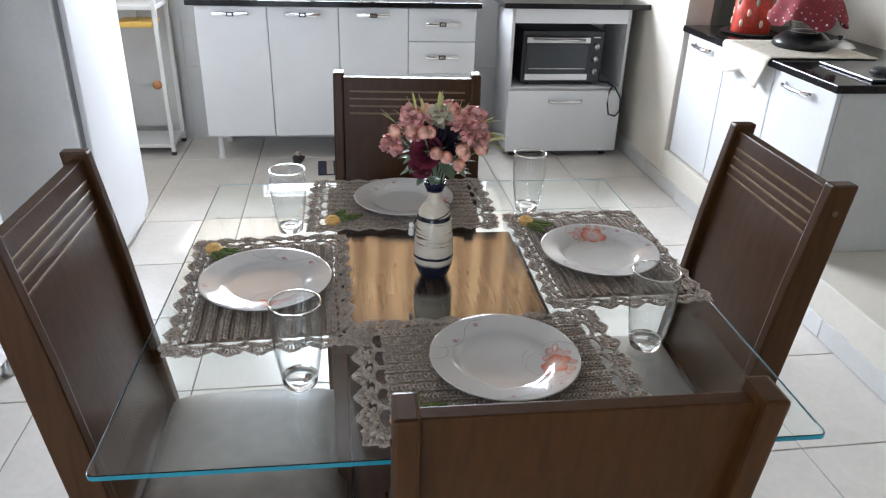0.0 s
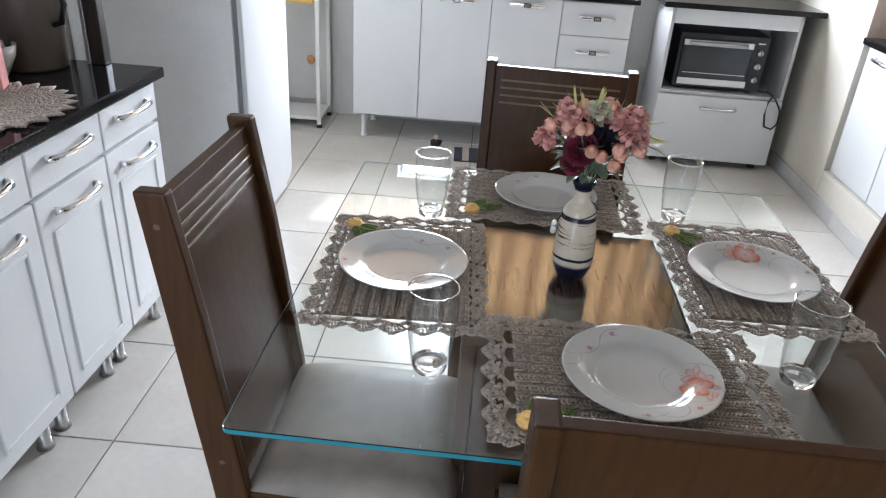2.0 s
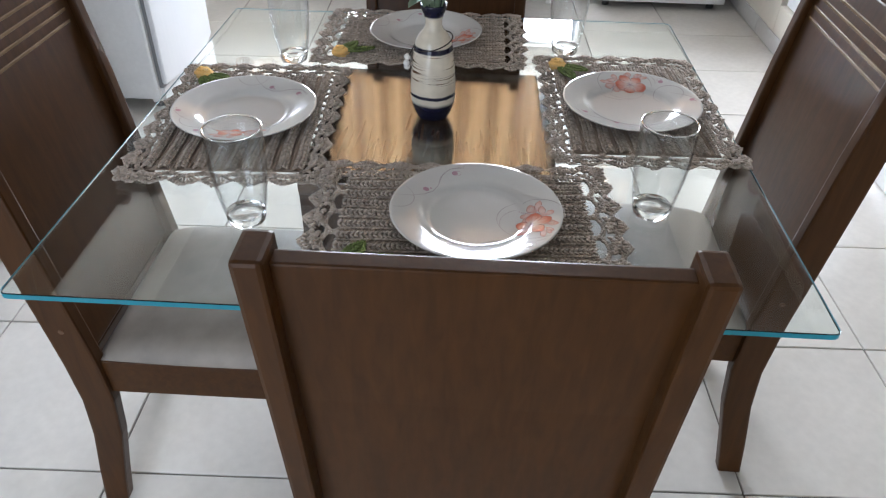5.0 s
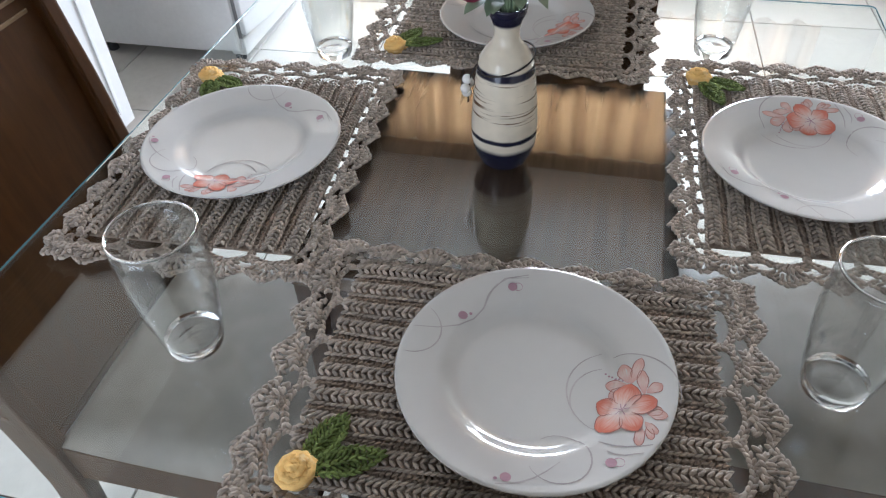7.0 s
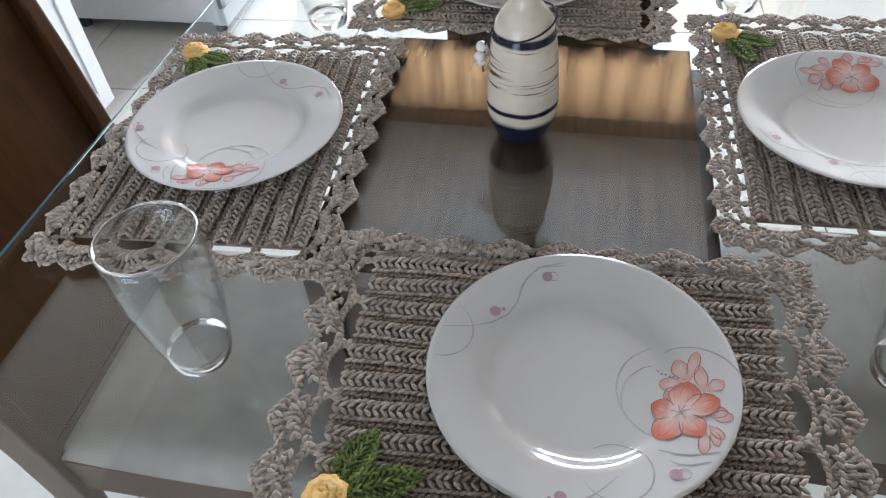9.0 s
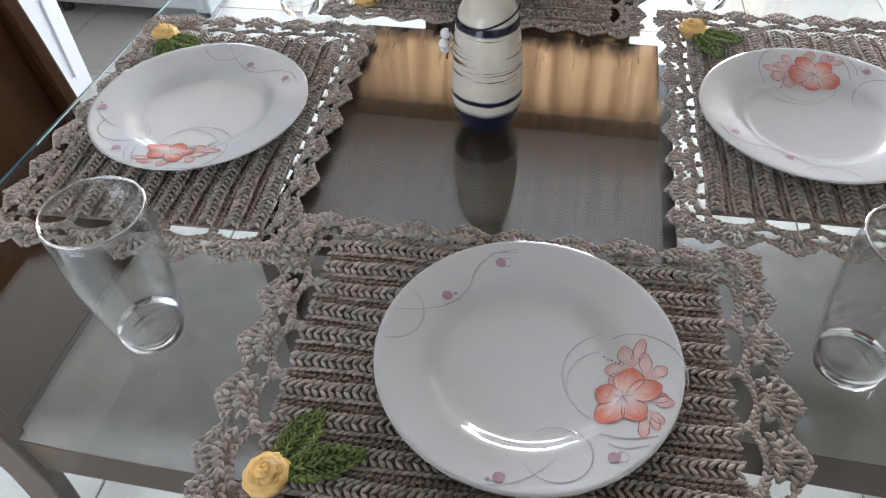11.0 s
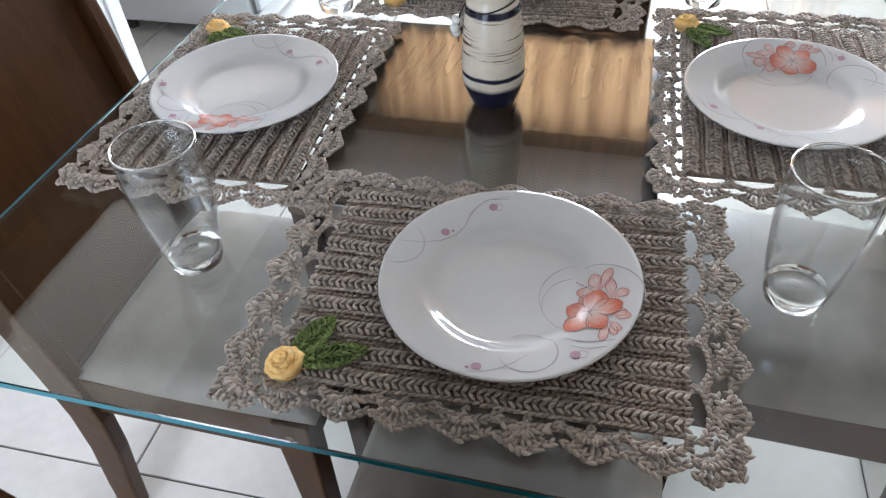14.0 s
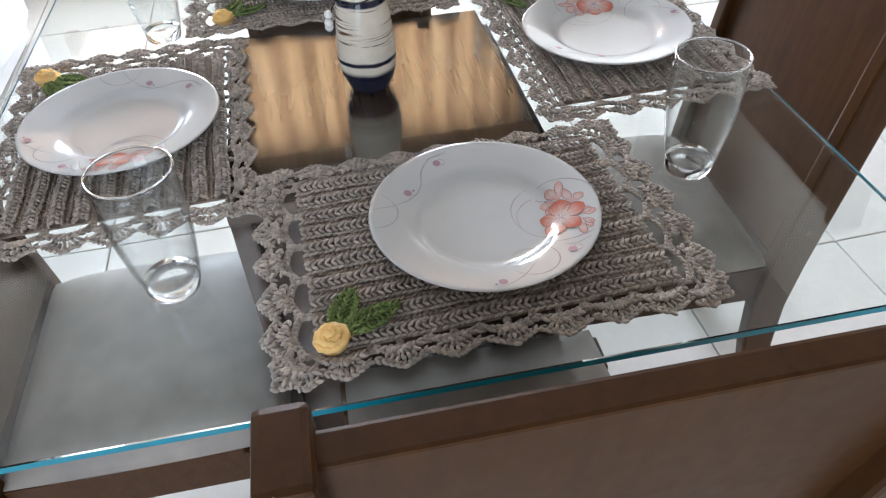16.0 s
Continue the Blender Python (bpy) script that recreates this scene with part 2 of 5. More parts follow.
M_STEEL = material("brushed_steel", (0.62, 0.62, 0.63), 0.3, 1.0, vary=0.06, stretch=(1, 1, 20))
M_WHITEMETAL = material("white_metal", (0.74, 0.74, 0.73), 0.3, vary=0.05)
M_FRIDGEDOOR = material("fridge_enamel", (0.66, 0.67, 0.69), 0.35, vary=0.008, fine=20.0)
M_FRIDGESIDE = material("fridge_side_grey", (0.72, 0.72, 0.72), 0.35, vary=0.04)
M_FRIDGESEAL = material("grey_rubber", (0.2, 0.2, 0.205), 0.6)
M_RUBBER = material("dark_rubber", (0.03, 0.03, 0.03), 0.6)
M_BLACK = material("black_plastic", (0.012, 0.012, 0.014), 0.3)
M_OVENGLASS = material("oven_dark_glass", (0.03, 0.035, 0.04), 0.06, vary=0.05)
M_CHAIR = wood_material("stained_wood_upright", (0.045, 0.0176, 0.0045), (0.07, 0.0277, 0.0072), 0.36, (9, 9, 0.9), 0.0)
M_CHAIRX = wood_material("stained_wood_across", (0.045, 0.0176, 0.0045), (0.07, 0.0277, 0.0072), 0.36, (0.9, 9, 9), 0.0)
for one in (M_CHAIR, M_CHAIRX):
    one.node_tree.nodes["Principled BSDF"].inputs["Specular IOR Level"].default_value = 0.2
# chair wood made paler, for the light that the routed grooves catch
M_GROOVELIT = material("lit_groove_wood", (0.19, 0.127, 0.075), 0.24, vary=0.15, scale=20.0)
M_PLUG = material("screw_plug", (0.12, 0.06, 0.03), 0.4)
M_SUEDE = material("taupe_leatherette", (0.25, 0.212, 0.178), 0.52, vary=0.2, scale=6.0, fine=22.0, bump=0.03, spec=0.45)
M_BASETOP = wood_material("table_base_veneer", (0.074, 0.042, 0.027), (0.115, 0.066, 0.04), 0.12, (12, 0.8, 12), 0.7)
M_BASE = wood_material("table_base_stain", (0.032, 0.014, 0.007), (0.06, 0.028, 0.014), 0.35, (9, 9, 0.9))
M_GLASS = glass_material("table_glass", (0.93, 0.985, 0.975))
M_GLASSEDGE = glass_material("glass_edge", (0.012, 0.31, 0.42), 0.3)
M_GLASSEDGE.node_tree.nodes["Principled BSDF"].inputs["Transmission Weight"].default_value = 0.35
M_TUMBLER = glass_material("tumbler_glass", (1.0, 1.0, 1.0), 0.0, 1.45)
M_THINGLASS = thin_glass_material("tumbler_wall_glass")
M_YARN = material("taupe_yarn", (0.41, 0.345, 0.29), 0.95, vary=0.12, scale=16.0, fine=500.0, bump=0.4, island=0.26, spec=0.15)
# the same taupe yarn, with the shade between the ridges in its colour
M_YARNSHADE = material("taupe_yarn_shaded", (0.33, 0.255, 0.2), 0.95, vary=0.16, scale=18.0, fine=700.0, bump=0.5, spec=0.1)
M_YELLOW = material("yellow_yarn", (0.86, 0.55, 0.2), 0.9, vary=0.1, scale=70.0, fine=900.0, bump=0.4, island=0.2, spec=0.15, dirt=((0.88, 0.74, 0.5), 75.0, 0.9))
M_GREEN = material("green_yarn", (0.15, 0.195, 0.06), 0.9, vary=0.3, scale=60.0, fine=900.0, bump=0.4, island=0.3, spec=0.15)
M_PORCELAIN = material("white_porcelain", (0.6, 0.592, 0.575), 0.1, vary=0.015, coat=0.4)
M_CORAL = print_material("coral_print", ((0.72, 0.6, 0.56), (0.7, 0.38, 0.31), (0.62, 0.17, 0.11)))
M_REDLINE = material("red_line_print", (0.36, 0.16, 0.14), 0.16, vary=0.2, scale=40.0)
M_CORALPALE = print_material("pale_coral_print", ((0.62, 0.37, 0.33), (0.66, 0.5, 0.46), (0.62, 0.36, 0.31)))
M_MAUVE = material("mauve_print", (0.42, 0.26, 0.31), 0.16, vary=0.1)
M_GREYLINE = material("grey_line_print", (0.42, 0.39, 0.39), 0.16, vary=0.2, scale=40.0)
M_VASE = vase_material()
M_PEARL = material("pearl", (0.8, 0.78, 0.74), 0.15, coat=0.6)
M_CORD = material("dark_cord", (0.03, 0.022, 0.018), 0.8)
M_PEACH = material("peach_petal", (0.86, 0.47, 0.36), 0.6, vary=0.18, scale=60.0, island=0.14)
M_PINK = material("pink_petal", (0.72, 0.38, 0.35), 0.65, vary=0.2, scale=60.0, island=0.22)
M_WINE = material("wine_petal", (0.13, 0.012, 0.03), 0.6, vary=0.2, scale=60.0, island=0.25)
M_NAVY = material("plum_petal", (0.02, 0.014, 0.03), 0.6, vary=0.2, island=0.3)
M_LEAF = material("dusty_green_leaf", (0.22, 0.29, 0.19), 0.55, vary=0.2, scale=50.0, island=0.35)
M_SPIKE = material("lime_leaf", (0.62, 0.6, 0.24), 0.55, vary=0.15, scale=50.0, island=0.25)
for one in (M_YARN, M_YARNSHADE):
    one.node_tree.nodes["Principled BSDF"].inputs["Sheen Weight"].default_value = 0.25
    one.node_tree.nodes["Principled BSDF"].inputs["Sheen Roughness"].default_value = 0.45
M_CREAMFL = material("cream_floret", (0.62, 0.6, 0.46), 0.6, vary=0.15, island=0.2)
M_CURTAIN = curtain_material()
M_LACE = material("cream_lace", (0.66, 0.61, 0.52), 0.9, vary=0.12, scale=30.0, bump=0.4, island=0.15)
M_RED = material("red_enamel", (0.5, 0.05, 0.03), 0.35, vary=0.3, scale=16.0)
M_REDCLOTH = material("red_cloth", (0.2, 0.025, 0.035), 0.9, vary=0.15, scale=30.0)
M_DOT = material("white_dot", (0.75, 0.72, 0.7), 0.9)
M_BROWNJAR = material("brown_ceramic", (0.11, 0.088, 0.072), 0.45, vary=0.1)
M_BEIGEJAR = material("beige_ceramic", (0.36, 0.3, 0.24), 0.4, vary=0.08)
M_DARKWOOD = wood_material("dark_panel", (0.012, 0.008, 0.006), (0.028, 0.018, 0.012), 0.35, (9, 9, 0.9))
M_PINKBOX = material("pink_carton", (0.62, 0.25, 0.24), 0.5, vary=0.2, scale=25.0)
M_YELLOWPL = material("yellow_plastic", (0.75, 0.48, 0.1), 0.4)
M_ORANGE = material("orange_plastic", (0.55, 0.24, 0.1), 0.5)
M_RUG = material("navy_rug", (0.03, 0.035, 0.06), 0.95, vary=0.25, scale=90.0, bump=0.5)
M_RUGLIGHT = material("cream_rug_stripe", (0.45, 0.4, 0.34), 0.95, vary=0.2, scale=90.0, bump=0.5)
M_CLEAR = glass_material("clear_plastic", (0.95, 0.95, 0.95), 0.05, 1.4)

# ---- mesh helpers ----


def part(name, bm, mat, parent=None, label="", m=None, smooth=False):
    """Links a bmesh, or (verts, faces), as one mesh object."""
    me = bpy.data.meshes.new(name)
    if isinstance(bm, tuple):
        me.from_pydata(bm[0], [], bm[1])
        if len(bm) > 2:
            layer = me.uv_layers.new(name="along")
            for loop in me.loops:
                layer.data[loop.index].uv = bm[2][loop.vertex_index]
    else:
        bm.normal_update()
        bm.to_mesh(me)
        bm.free()
    if mat:
        for one in (mat if isinstance(mat, (list, tuple)) else [mat]):
            me.materials.append(one)
    if smooth:
        me.polygons.foreach_set("use_smooth", [True] * len(me.polygons))
    ob = new(name, me)
    if parent:
        ob.parent = parent
    if m is not None:
        ob.matrix_basis = m
    return tagged(ob, label)


def thing(name, label, category, m=None, group="", kind=""):
    ob = new(name)
    ob.empty_display_size = 0.1
    if m is not None:
        ob.matrix_basis = m
    return tagged(ob, label, category, group, kind)


def box(x0, y0, z0, x1, y1, z1, bevel=0.003, segs=2, bm=None):
    own = bm is None
    one = bmesh.new()
    bmesh.ops.create_cube(one, size=1, matrix=Matrix.Translation(((x0 + x1) / 2, (y0 + y1) / 2, (z0 + z1) / 2)) @ Matrix.Diagonal((x1 - x0, y1 - y0, z1 - z0, 1)))
    if bevel:
        bmesh.ops.bevel(one, geom=one.edges[:], offset=bevel, segments=segs, affect="EDGES", profile=0.6)
    if own:
        return one
    me = bpy.data.meshes.new("tmp")
    one.to_mesh(me)
    one.free()
    bm.from_mesh(me)
    bpy.data.meshes.remove(me)
    return bm


def prism(outline, axis, a, b, bevel=0.003, segs=2):
    """An outline in the plane across an axis, drawn out from a to b along it."""
    bm = bmesh.new()
    put = {"x": lambda u, v, w: (w, u, v), "y": lambda u, v, w: (u, w, v), "z": lambda u, v, w: (u, v, w)}[axis]
    low = [bm.verts.new(put(u, v, a)) for u, v in outline]
    high = [bm.verts.new(put(u, v, b)) for u, v in outline]
    n = len(outline)
    bm.faces.new(low)
    bm.faces.new(high)
    for i in range(n):
        bm.faces.new((low[i], low[(i + 1) % n], high[(i + 1) % n], high[i]))
    bmesh.ops.recalc_face_normals(bm, faces=bm.faces[:])
    if bevel:
        edges = [e for e in bm.edges if len(e.link_faces) == 2 and e.calc_face_angle() > 0.5]
        bmesh.ops.bevel(bm, geom=edges, offset=bevel, segments=segs, affect="EDGES", profile=0.6)
    return bm


def lathe(profile, n=48):
    """Turns (radius, height) points round the z axis."""
    bm = bmesh.new()
    rings = []
    for r, z in profile:
        if r < 1e-6:
            rings.append([bm.verts.new((0, 0, z))])
        else:
            rings.append([bm.verts.new((r * math.cos(2 * math.pi * k / n), r * math.sin(2 * math.pi * k / n), z)) for k in range(n)])
    for a, b in zip(rings, rings[1:]):
        for k in range(n):
            j = (k + 1) % n
            if len(a) == 1:
                bm.faces.new((a[0], b[j], b[k])) if len(b) > 1 else None
            elif len(b) == 1:
                bm.faces.new((a[k], a[j], b[0]))
            else:
                bm.faces.new((a[k], a[j], b[j], b[k]))
    bmesh.ops.recalc_face_normals(bm, faces=bm.faces[:])
    return bm


def tube(points, r, n=8, closed=False):
    """A round bar along points; r a number or a list."""
    pts = [Vector(p) for p in points]
    verts, faces = [], []
    up = Vector((0.13, 0.21, 1)).normalized()
    count = len(pts)
    for i, p in enumerate(pts):
        d = ((pts[(i + 1) % count] if closed or i < count - 1 else p) - (pts[i - 1] if closed or i else p)).normalized()
        s = d.cross(up)
        s = s.normalized() if s.length > 1e-4 else Vector((1, 0, 0))
        u = s.cross(d)
        rr = r[i] if isinstance(r, (list, tuple)) else r
        for k in range(n):
            a = 2 * math.pi * k / n
            verts.append(p + (s * math.cos(a) + u * math.sin(a)) * rr)
    for i in range(count if closed else count - 1):
        j = (i + 1) % count
        for k in range(n):
            faces.append((i * n + k, i * n + (k + 1) % n, j * n + (k + 1) % n, j * n + k))
    if not closed:
        faces.append(tuple(range(n))[::-1])
        faces.append(tuple((count - 1) * n + k for k in range(n)))
    return verts, faces


def bar(name, points, r, mat, parent=None, label="", n=8, closed=False):
    return part(name, tube(points, r, n, closed), mat, parent, label, smooth=True)


def arc(cx, cy, r, a0, a1, n):
    return [(cx + r * math.cos(radians(a0 + (a1 - a0) * k / (n - 1))), cy + r * math.sin(radians(a0 + (a1 - a0) * k / (n - 1)))) for k in range(n)]


def join(lists):
    """Several (verts, faces) as one."""
    verts, faces = [], []
    for v, f in lists:
        o = len(verts)
        verts += list(v)
        faces += [tuple(i + o for i in g) for g in f]
    return verts, faces


GROUND, WALL_N, WALL_E, WALL_S, WALL_W, CEIL = 0.0, 3.43, 1.568, -2.6, -1.9, 3.2
STEP = 0.215
GLASS = 0.76

# ---- things ----


def bow_handle(parent, length, m, thick=0.006):
    """A chrome bow handle along local x, standing out along local -y."""
    h = part("handle", tube([(-length / 2, 0, 0), (-length / 2 + 0.012, -0.02, 0.0), (-length / 4, -0.028, 0), (0, -0.03, 0), (length / 4, -0.028, 0), (length / 2 - 0.012, -0.02, 0), (length / 2, 0, 0)], [thick * 1.3, thick * 1.2, thick, thick * 0.9, thick, thick * 1.2, thick * 1.3], 8), M_CHROME, parent, "chrome bow handle", m, True)
    return h


def plate_handle(parent, length, m):
    """A broad bright bow handle, slender at its ends, with a dark-framed square clasp in its middle."""
    outline = [(-0.5, -0.004), (-0.47, -0.011), (-0.25, -0.012), (-0.1, -0.008), (0.1, -0.008), (0.25, -0.012), (0.47, -0.011), (0.5, -0.004), (0.5, 0.004), (0.47, 0.011), (0.25, 0.012), (0.1, 0.008), (-0.1, 0.008), (-0.25, 0.012), (-0.47, 0.011), (-0.5, 0.004)]
    h = part("handle", prism([(u * length, v) for u, v in outline], "y", -0.024, -0.014, 0.003), M_CHROME, parent, "broad chrome handle", m, True)
    for e in (-1, 1):
        part("stem", box(e * length * 0.4 - 0.006, -0.014, -0.005, e * length * 0.4 + 0.006, 0.0, 0.005, 0.001, 1), M_CHROME, h)
    part("clasp", box(-0.02, -0.03, -0.0125, 0.02, -0.0245, 0.0125, 0.002), M_RUBBER, h, "small dark square frame")
    part("clasp_face", box(-0.0125, -0.032, -0.007, 0.0125, -0.0302, 0.007, 0.0006, 1), M_CHROME, h, "bright square inset")
    return h


def leaned(z):
    """The chair back's way out behind, at a height."""
    line = ((0.0, -0.272), (0.1, -0.256), (0.22, -0.234), (0.32, -0.224), (0.42, -0.229), (0.58, -0.25), (0.8, -0.278), (1.03, -0.311))
    for (a, u), (b, v) in zip(line, line[1:]):
        if z <= b:
            return u + (v - u) * (z - a) / (b - a)
    return line[-1][1]


def dining_chair(m):
    ch = thing("dining_chair", "dark-stained wooden dining chair with high back and taupe leatherette seat", "chair", m, "chairs round the table")
    W, TOP = 0.196, 1.022
    for s in (-1, 1):
        zs = [0.0, 0.1, 0.22, 0.32, 0.42, 0.48, 0.6, 0.8, TOP]
        fore = [0.025, 0.027, 0.029, 0.03, 0.031, 0.031, 0.031, 0.03, 0.025]
        aft = [0.025, 0.027, 0.029, 0.032, 0.034, 0.033, 0.032, 0.03, 0.025]
        outline = [(leaned(z) + w, z) for z, w in zip(zs, fore)] + [(leaned(z) - w, z) for z, w in reversed(list(zip(zs, aft)))]
        x = s * W
        part("back_post", prism(outline, "x", x - 0.0145, x + 0.0145, 0.005), M_CHAIR, ch)
        part("leg", prism([(0.128, 0), (0.165, 0), (0.178, 0.416), (0.12, 0.416)], "x", s * 0.183 - 0.022, s * 0.183 + 0.022, 0.004), M_CHAIR, ch)
        part("side_rail", box(s * 0.186 - 0.013, -0.2, 0.338, s * 0.186 + 0.013, 0.121, 0.418, 0.003), M_CHAIRX, ch)
        for y, z in ((0.146, 0.385), (leaned(TOP - 0.055), TOP - 0.055), (leaned(0.5), 0.5)):
            bm = bmesh.new()
            bmesh.ops.create_cone(bm, cap_ends=True, segments=14, radius1=0.0055, radius2=0.005, depth=0.002, matrix=Matrix.Translation((s * (W + 0.0152 if z > 0.4 else 0.2055), y, z)) @ Matrix.Rotation(radians(90), 4, "Y"))
            part("plug", bm, M_PLUG, ch, "small round screw plug")
    part("front_rail", box(-0.161, 0.145, 0.338, 0.161, 0.17, 0.418, 0.003), M_CHAIRX, ch)
    part("rear_rail", box(-0.173, -0.245, 0.338, 0.173, -0.22, 0.418, 0.003), M_CHAIRX, ch)
    zs = [0.425, 0.5, 0.6, 0.7, 0.8, 0.9, TOP - 0.014]
    outline = [(leaned(z) + 0.014, z) for z in zs] + [(leaned(z) - 0.008, z) for z in reversed(zs)]
    part("backrest", prism(outline, "x", -0.186, 0.186, 0.003), M_CHAIR, ch)
    # thin strips stand for the grooves, their caught light painted as a pale tone
    for k in range(4):
        z = TOP - 0.052 - 0.0205 * k
        part("groove", box(-0.166, leaned(z) + 0.0125, z - 0.003, 0.166, leaned(z) + 0.0155, z + 0.003, 0.001, 1), M_GROOVELIT, ch, "routed groove across the backrest, caught light painted pale")
    # the cushion swells in the middle and is rounded off at the rim
    n = 22
    verts, faces = [], []
    for side in (0, 1):
        for j in range(n + 1):
            for i in range(n + 1):
                u, v = i / n * 2 - 1, j / n * 2 - 1
                x = u * (0.196 + 0.004 * math.cos(v * 1.5))
                y = -0.008 + v * 0.197
                crown = 0.052 * (1 - (abs(u) ** 5 + abs(v) ** 5 - abs(u * v) ** 5)) ** 0.62 * (0.9 + 0.1 * (1 - u * u) * (1 - v * v))
                verts.append((x, y, (0.421 + crown) if side else 0.4185))
    w = n + 1
    for side in (0, 1):
        for j in range(n):
            for i in range(n):
                a = side * w * w + j * w + i
                quad = (a, a + 1, a + w + 1, a + w)
                faces.append(quad if side else quad[::-1])
    rim = [i for i in range(w)] + [j * w + n for j in range(1, w)] + [n * w + i for i in range(n - 1, -1, -1)] + [j * w for j in range(n - 1, 0, -1)]
    for a, b in zip(rim, rim[1:] + rim[:1]):
        faces.append((a, b, b + w * w, a + w * w))
    part("seat", (verts, faces), M_SUEDE, ch, "taupe leatherette padded seat", smooth=True)
    return ch


# one crochet stitch: a plump strand, tapered to both ends
def stitch_template(n=5):
    rings = [(-0.5, 0.25), (-0.22, 1.0), (0.22, 1.0), (0.5, 0.25)]
    v = [(t, r * math.cos(2 * math.pi * k / n) * 0.5, r * math.sin(2 * math.pi * k / n) * 0.5) for t, r in rings for k in range(n)]
    f = [(a * n + k, a * n + (k + 1) % n, (a + 1) * n + (k + 1) % n, (a + 1) * n + k) for a in range(3) for k in range(n)]
    f += [tuple(range(n))[::-1], tuple(3 * n + k for k in range(n))]
    return np.array(v), f


STITCH_V, STITCH_F = stitch_template()


class Yarn:
    """Gathers many stitches into one mesh."""

    def __init__(self):
        self.v, self.f, self.count = [], [], 0

    def add(self, p, d, length, wide, lift=0.0):
        d = Vector((d[0], d[1], d[2] if len(d) > 2 else 0.0)).normalized()
        s = Vector((0, 0, 1)).cross(d)
        s = s.normalized() if s.length > 1e-4 else Vector((1, 0, 0))
        u = d.cross(s)
        m = np.array([d * length, s * wide, u * wide])
        jig = np.array([random.uniform(-1, 1) * wide * 0.08 for _ in range(3)])
        v = STITCH_V @ m + np.array([p[0], p[1], p[2] + lift]) + jig
        self.f += [tuple(i + self.count for i in g) for g in STITCH_F]
        self.v.append(v)
        self.count += len(v)

    def braid(self, pts, step, wide, z, spread=0.0022, slant=0.55):
        """A chain of V stitches along points of the plane."""
        pts = [Vector((p[0], p[1], 0)) for p in pts]
        run = [0.0]
        for a, b in zip(pts, pts[1:]):
            run.append(run[-1] + (b - a).length)
        n = max(1, round(run[-1] / step))
        for k in range(n):
            s = (k + 0.5) / n * run[-1]
            i = max(j for j in range(len(pts) - 1) if run[j] <= s + 1e-9)
            d = (pts[i + 1] - pts[i]).normalized()
            p = pts[i] + d * (s - run[i])
            side = Vector((-d.y, d.x, 0))
            for e in (-1, 1):
                q = p + side * spread * e
                w = d * 1.0 + side * slant * e
                self.add((q.x, q.y, z + random.uniform(-0.0004, 0.0004)), (w.x, w.y, random.uniform(-0.1, 0.25)), step * 1.45, wide)

    def mesh(self):
        return [tuple(r) for r in np.concatenate(self.v).tolist()], self.f


